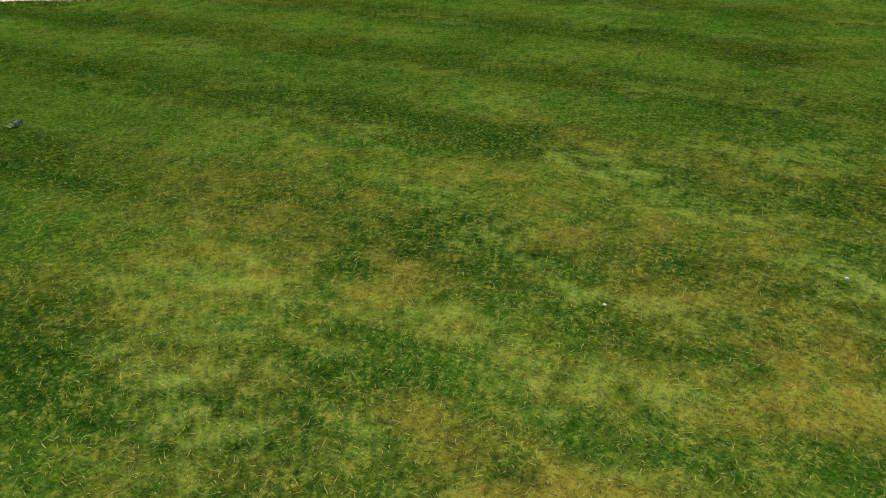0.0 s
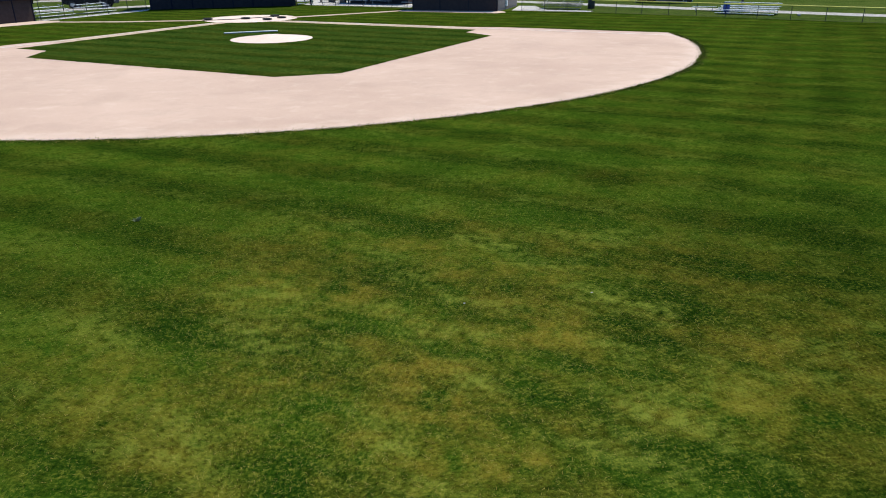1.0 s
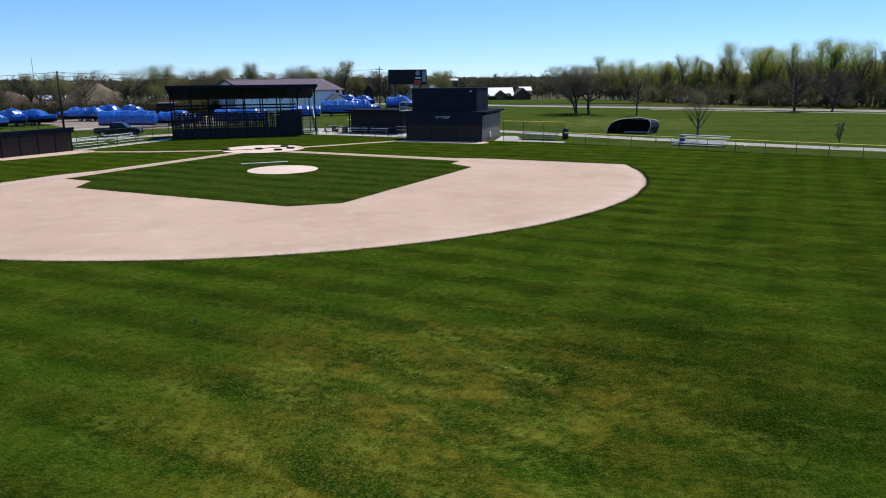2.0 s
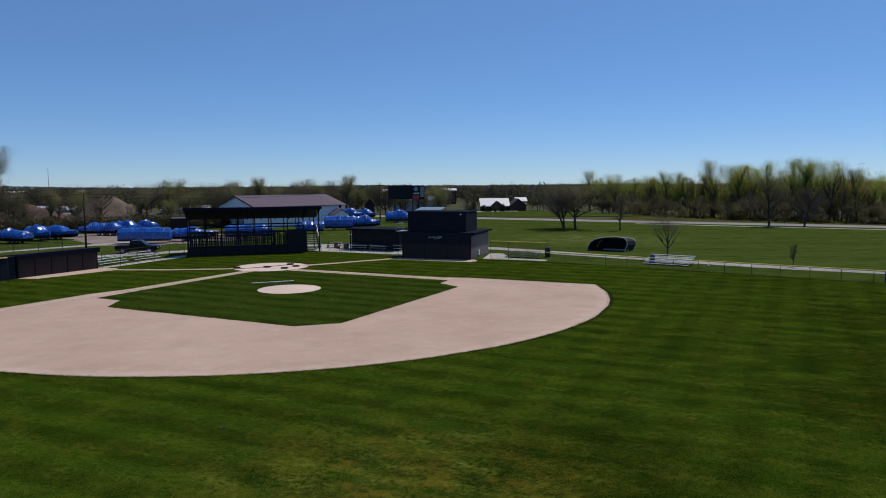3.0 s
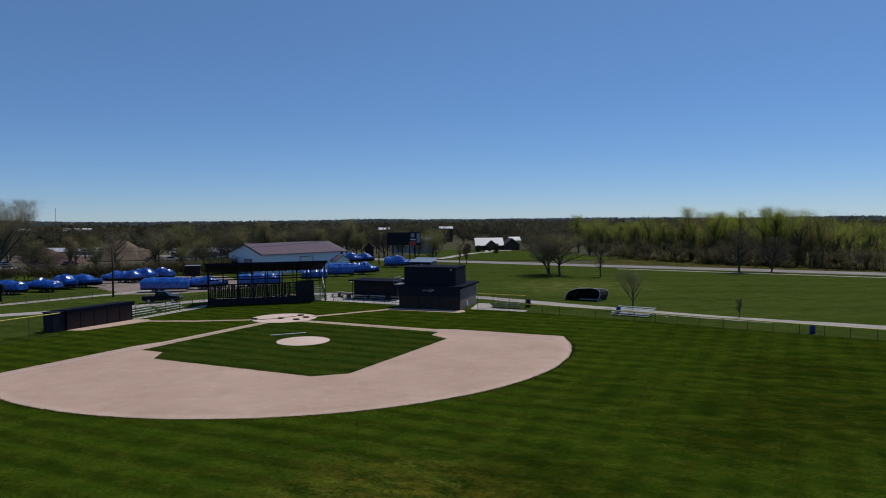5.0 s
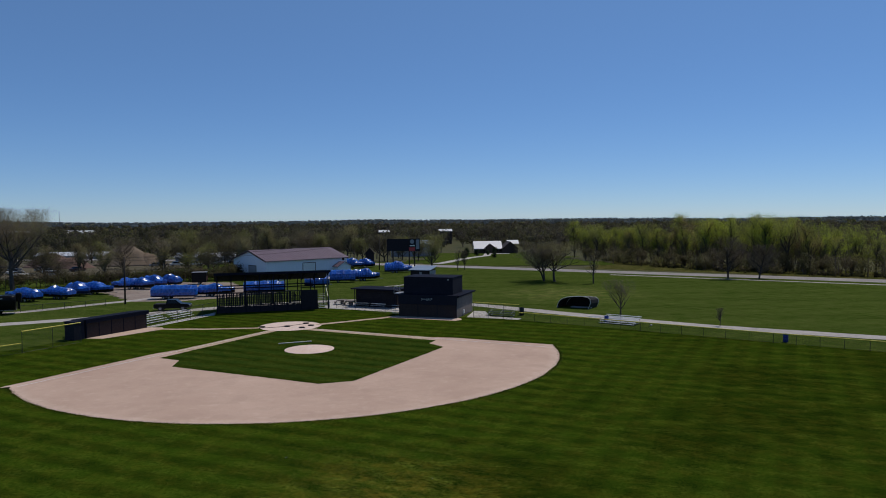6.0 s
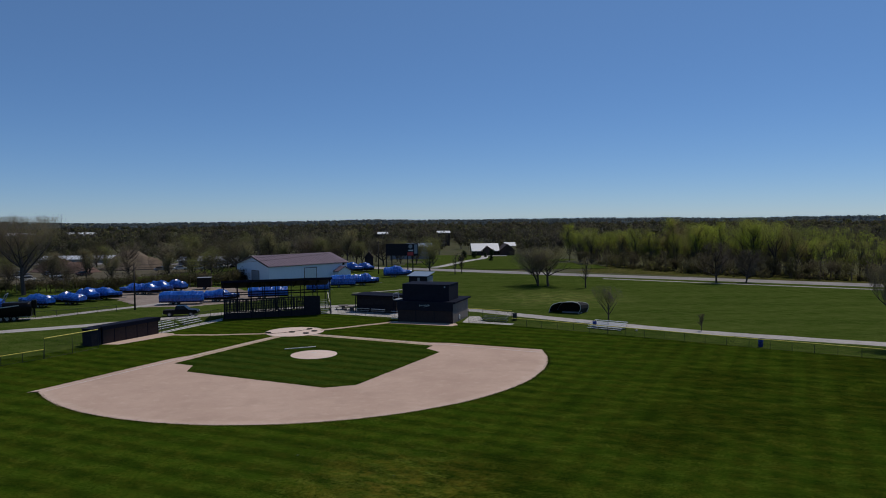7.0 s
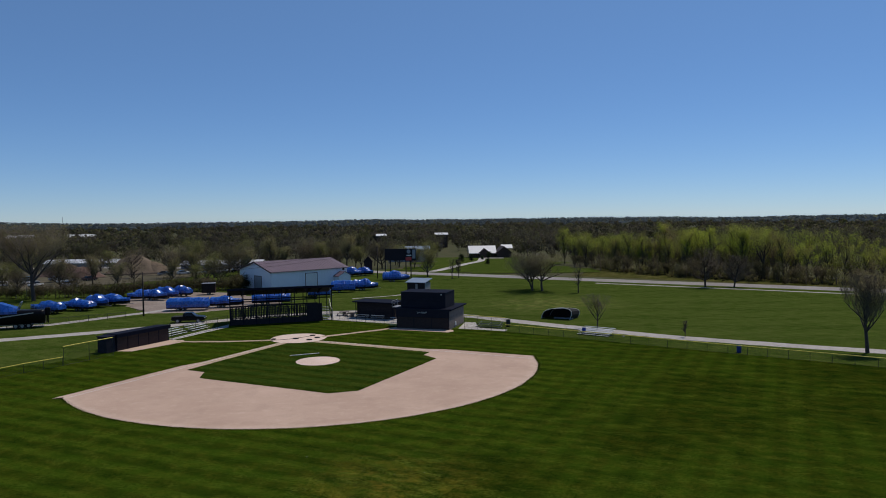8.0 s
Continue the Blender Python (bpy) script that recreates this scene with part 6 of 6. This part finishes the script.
TR = random.Random(21)
edge = [(50, 222), (60, 200), (70, 181), (82, 164), (98, 147), (118, 131), (142, 113), (172, 93), (206, 71)]
for (x0, y0), (x1, y1) in zip(edge, edge[1:]):
    for i in range(7):
        k = (i + TR.uniform(0, 0.8)) / 7
        off = TR.uniform(0, 9)
        x, y = x0 + (x1 - x0) * k + off * 0.55, y0 + (y1 - y0) * k + off * 0.83
        gaunt = TR.random() < (0.25 if x < 95 else 0.62)
        kind = TR.choice(GAUNT if gaunt else POPLAR)
        plant(kind, x, y, TR.uniform(0, 360), TR.uniform(0.85, 1.12) * wood_scale(x), "tall bare tree at the wood's edge" if gaunt else "tall tree in fresh yellow-green leaf at the wood's edge", "trees at the wood's edge")
    for i in range(3):
        k = TR.random()
        plant(TR.choice(SCRUB), x0 + (x1 - x0) * k - 1.5, y0 + (y1 - y0) * k - 2.0, TR.uniform(0, 360), TR.uniform(0.5, 0.95), "tangled brown roadside scrub", "scrub at the wood's edge", "shrub")
for x, y, s in ((-105, 138, 0.7), (-92, 142, 0.6), (-70, 172, 0.9), (-118, 160, 0.8), (-128, 145, 0.9), (-104, 178, 0.8), (-142, 160, 1.0), (-56, 178, 0.9), (-66, 212, 1.1), (-38, 214, 1.1), (-33, 218, 1.0), (-29, 213, 1.1), (-24, 217, 1.0), (-16, 214, 1.05), (-10, 218, 1.0), (-4, 212, 0.9), (2, 214, 0.95), (-44, 216, 1.1), (-40, 226, 1.0), (-34, 232, 1.0), (-27, 224, 0.9), (-20, 228, 1.0), (-12, 230, 0.9), (-6, 224, 0.85), (-50, 205, 1.0), (-56, 212, 1.1), (-68, 200, 1.1), (-74, 222, 1.2), (-88, 225, 1.2), (-120, 215, 1.2), (-140, 205, 1.2), (-64, 165, 0.8), (-100, 150, 0.9), (-70, 152, 0.8), (-82, 205, 1.2), (-62, 190, 1.1), (-60, 225, 1.2), (-110, 140, 0.8), (-112, 205, 1.0), (-134, 170, 1.1), (-84, 150, 0.75), (-95, 158, 0.8), (-112, 172, 0.9), (-124, 178, 0.9), (-108, 164, 0.7), (-136, 186, 1.0), (-146, 176, 1.1), (-63, 152, 0.8), (-58, 158, 0.85), (-67, 180, 0.9), (-76, 186, 0.9)):
    plant(TR.choice(YARD), x, y, TR.uniform(0, 360), s * TR.uniform(0.75, 1.0), "budding yard tree in dull olive", "trees round the yard")


def woods(name, label, spots, mat, seed, tris, leaf, low=0.54, limbs=0, clumps=7):
    """Many trees that nobody could count: trunks, limbs, and crowns of leafy clumps."""
    rng = np.random.default_rng(seed)
    t = thing(name, 0, 0, 0, label, "woods", kind="stuff")
    cs, sz, fm, tv, tt = [], [], [], [], []
    for x, y, z, h, w in spots:
        n = tris
        size = np.array([w, w, h * (1.0 - low)])
        mid = np.array([x, y, z + h * low])
        hub = unit(rng.normal(size=(clumps, 3))) * rng.uniform(0.35, 0.80, (clumps, 1))
        hub[:, 2] = np.abs(hub[:, 2]) * 1.25 - 0.25
        rad = rng.uniform(0.26, 0.46, clumps)
        own = rng.integers(0, clumps, n)
        d = unit(rng.normal(size=(n, 3)))
        p = hub[own] + d * (rad[own] * rng.uniform(0.45, 1.05, n))[:, None]
        cs.append(mid + p * size)
        fm.append(unit(0.75 * d + 0.65 * unit(p) + np.array([0, 0, 0.2])))
        sz.append(np.full((n, 1), leaf * (0.6 + 0.4 * w / 4)))
        k = len(tv)
        r = 0.018 * h
        for zz, rr in ((z - 0.5, r), (z + h * 0.7, r * 0.4)):
            tv += [(x + rr, y, zz), (x - rr * 0.5, y + rr * 0.87, zz), (x - rr * 0.5, y - rr * 0.87, zz)]
        for i in range(3):
            j = (i + 1) % 3
            tt += [(k + i, k + j, k + 3 + j), (k + i, k + 3 + j, k + 3 + i)]
        for _ in range(limbs):
            a, q = rng.uniform(0, 2 * math.pi), rng.uniform(0.15, 0.6)
            k = len(tv)
            bx, by = x + w * 0.35 * q * math.cos(a), y + w * 0.35 * q * math.sin(a)
            ex, ey = x + w * 0.95 * math.cos(a) * rng.uniform(0.4, 1), y + w * 0.95 * math.sin(a) * rng.uniform(0.4, 1)
            tv += [(bx - 0.07, by, z + h * q * 0.7), (bx + 0.07, by, z + h * q * 0.7), (ex, ey, z + h * min(1.03, q + rng.uniform(0.3, 0.5)))]
            tt.append((k, k + 1, k + 2))
    v, f = leaf_tris(rng, np.concatenate(cs), np.concatenate(sz))
    part("crowns", fast_mesh("crowns", v, f, mat, np.repeat(np.concatenate(fm), 3, axis=0)), None, t)
    part("trunks", fast_mesh("trunks", tv, tt, M_TWIG), None, t)


def in_house_clearing(x, y):
    return -16 < x < 54 and 180 < y < 228 or 6 < x < 46 and 180 < y < 362 or -10 < x < 46 and 228 <= y < 262


def spots_right():
    r = random.Random(7)
    out = []
    for _ in range(860):
        k = r.random() * (len(edge) - 1)
        i = int(k)
        f = k - i
        x0, y0 = edge[i][0] + (edge[i + 1][0] - edge[i][0]) * f, edge[i][1] + (edge[i + 1][1] - edge[i][1]) * f
        d = 4 + 190 * r.random() ** 1.5
        h = r.uniform(9.5, 15.5) * wood_scale(x0)
        x, y = x0 + 0.6 * d, y0 + 0.8 * d
        out.append((x, y, land_height(x, y), h, h * r.uniform(0.20, 0.32)))
    return out


def spots_back():
    r = random.Random(8)
    out = []
    while len(out) < 1150:
        a, d = radians(r.uniform(-44, 44)), 225 + 440 * r.random() ** 0.8
        x, y = d * math.sin(a), d * math.cos(a)
        if in_house_clearing(x, y) or (x < -55 and y < 245) or (-180 < x < -125 and 235 < y < 262) or abs(y - 214) < 8 and x > -60 or y < 226 and x > -60:
            continue
        h = r.uniform(7.5, 15.5) * (0.8 if y < 300 else 1.0)
        out.append((x, y, land_height(x, y), h, h * r.uniform(0.34, 0.52)))
    return out


def spots_far(n, near, far, seed, hs):
    r = random.Random(seed)
    out = []
    for _ in range(n):
        a, d = radians(r.uniform(-44, 44)), near + (far - near) * r.random() ** 1.2
        x, y = d * math.sin(a), d * math.cos(a)
        h = r.uniform(*hs)
        out.append((x, y, land_height(x, y), h, h * r.uniform(0.45, 0.8)))
    return out


woods("woodland", "spring woodland in mixed yellow-green and bare grey crowns", spots_right(), M_SPRING, 1, 340, 0.175, 0.52, 30, 9)
woods("woodland", "budding olive and grey woodland behind the road", spots_back(), M_FARW, 2, 270, 0.38, 0.5, 10, 8)
woods("far_woodland", "hazy olive woodland covering the far plain", spots_far(2400, 560, 1500, 9, (8, 14)), M_FARW, 3, 70, 0.95, 0.5, 0, 6)
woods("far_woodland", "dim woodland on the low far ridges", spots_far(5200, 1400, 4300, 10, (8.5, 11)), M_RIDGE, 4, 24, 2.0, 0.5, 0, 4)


def brush(name, label, line, n, h, seed, mat, wide=1.6, least=0.6, most=1.3):
    r = random.Random(seed)
    out = []
    for _ in range(n):
        k = r.random() * (len(line) - 1)
        i = int(k)
        f = k - i
        x = line[i][0] + (line[i + 1][0] - line[i][0]) * f + r.gauss(0, 1.0)
        y = line[i][1] + (line[i + 1][1] - line[i][1]) * f + r.gauss(0, wide)
        hh = h * r.uniform(least, most)
        out.append((x, y, -0.3, hh, hh * 0.55))
    woods(name, label, out, mat, seed, 300, 0.15, 0.46)


brush("hedgerow", "tangled olive brown brush behind the boats", [(-112, 128), (-86, 126), (-72, 128), (-62, 139), (-50, 141), (-47, 148)], 210, 4.2, 31, M_OLIVE)
brush("roadside_brush", "grey olive thicket filling the wood's foot", [(58, 196), (74, 168), (92, 148), (114, 130), (140, 111), (170, 91), (206, 68)], 300, 4.6, 32, M_THICKET, 3.2, 0.3, 1.7)
brush("roadside_brush", "low dead brown brush along the road", [(62, 178), (84, 150), (112, 128), (140, 108), (170, 88), (200, 68)], 120, 2.0, 33, M_OLIVE, 2.0, 0.4, 1.5)


# ---- turf blades where the camera starts low over the outfield ----
def turf_blades():
    rng = np.random.default_rng(77)
    n = 2000000
    y = rng.uniform(-2.5, 16.0, n)
    x = 0.8 + rng.uniform(-1, 1, n) * 16.0
    d = np.sqrt(((x - 0.9) / (3.6 + 0.30 * np.clip(y, 0, 16))) ** 2 + ((y - 3.5) / 5.6) ** 2)
    keep = rng.random(n) < np.clip(np.exp(-d ** 2 * 0.9), 0, 1)
    x, y = x[keep], y[keep]
    n = len(x)
    h = rng.uniform(0.005, 0.026, n)
    w = rng.uniform(0.002, 0.005, n)
    a = rng.uniform(0, 2 * math.pi, n)
    lean = rng.normal(size=(n, 2)) * 0.033
    base = np.stack([x, y, np.full(n, 0.004)], axis=1)
    side = np.stack([np.cos(a) * w, np.sin(a) * w, np.zeros(n)], axis=1)
    tip = base + np.stack([lean[:, 0], lean[:, 1], h], axis=1)
    v = np.stack([base - side, base + side, tip], axis=1).reshape(-1, 3)
    t = thing("turf_blades", 0, 0, 0, "short uneven outfield grass blades, green and straw", "grass", kind="stuff")
    part("blades", fast_mesh("blades", v, np.arange(3 * n).reshape(-1, 3), M_BLADE), None, t)


def blade_material():
    m, nt, b = _nodes("grass blades")
    geo = nt.nodes.new("ShaderNodeNewGeometry")
    col, _ = turf_colour(nt, OUT_STRIPES, 0.40, (0.010, 0.033, 0.0022), (0.048, 0.092, 0.0053), (0.26, 0.19, 0.028), 0.3, (1.8, 3.0, 11.5), DARK_AND_VIGNETTE)
    chance = geo.outputs["Random Per Island"]
    col = _mix(nt, 1.0, col, _ramp(nt, chance, [(0.0, (0.6, 0.68, 0.6)), (0.35, (1, 1, 1))]), 'MULTIPLY')
    straw = _math(nt, 'MULTIPLY', _ramp(nt, chance, [(0.74, (0, 0, 0)), (0.90, (1, 1, 1))]), 0.7)
    col = _mix(nt, straw, col, (0.31, 0.255, 0.065))
    nt.links.new(col, b.inputs["Base Color"])
    b.inputs["Roughness"].default_value = 0.8
    b.inputs["Specular IOR Level"].default_value = 0.03
    return m


M_BLADE = blade_material()
turf_blades()


def turf_lip():
    """Longer ragged grass hanging over the rim of the clay."""
    rng = np.random.default_rng(78)
    n = 26000
    a = rng.uniform(math.radians(-143), math.radians(4), n)
    r = R_DIRT + 0.02 + np.abs(rng.normal(size=n)) * 0.16 - (rng.random(n) < 0.3) * rng.random(n) ** 2 * 0.3
    x, y = RUBBER[0] + r * np.cos(a), RUBBER[1] + r * np.sin(a)
    h = rng.uniform(0.015, 0.06, n)
    w = rng.uniform(0.006, 0.014, n)
    b = rng.uniform(0, 2 * math.pi, n)
    base = np.stack([x, y, np.full(n, 0.01)], axis=1)
    side = np.stack([np.cos(b) * w, np.sin(b) * w, np.zeros(n)], axis=1)
    lean = rng.normal(size=(n, 2)) * 0.04
    tip = base + np.stack([lean[:, 0] - 0.03 * np.cos(a), lean[:, 1] - 0.03 * np.sin(a), h], axis=1)
    v = np.stack([base - side, base + side, tip], axis=1).reshape(-1, 3)
    t = thing("turf_lip", 0, 0, 0, "ragged dark grass rim along the clay", "grass", kind="stuff")
    part("rim_blades", fast_mesh("rim_blades", v, np.arange(3 * n).reshape(-1, 3), M_BLADE), None, t)


turf_lip()
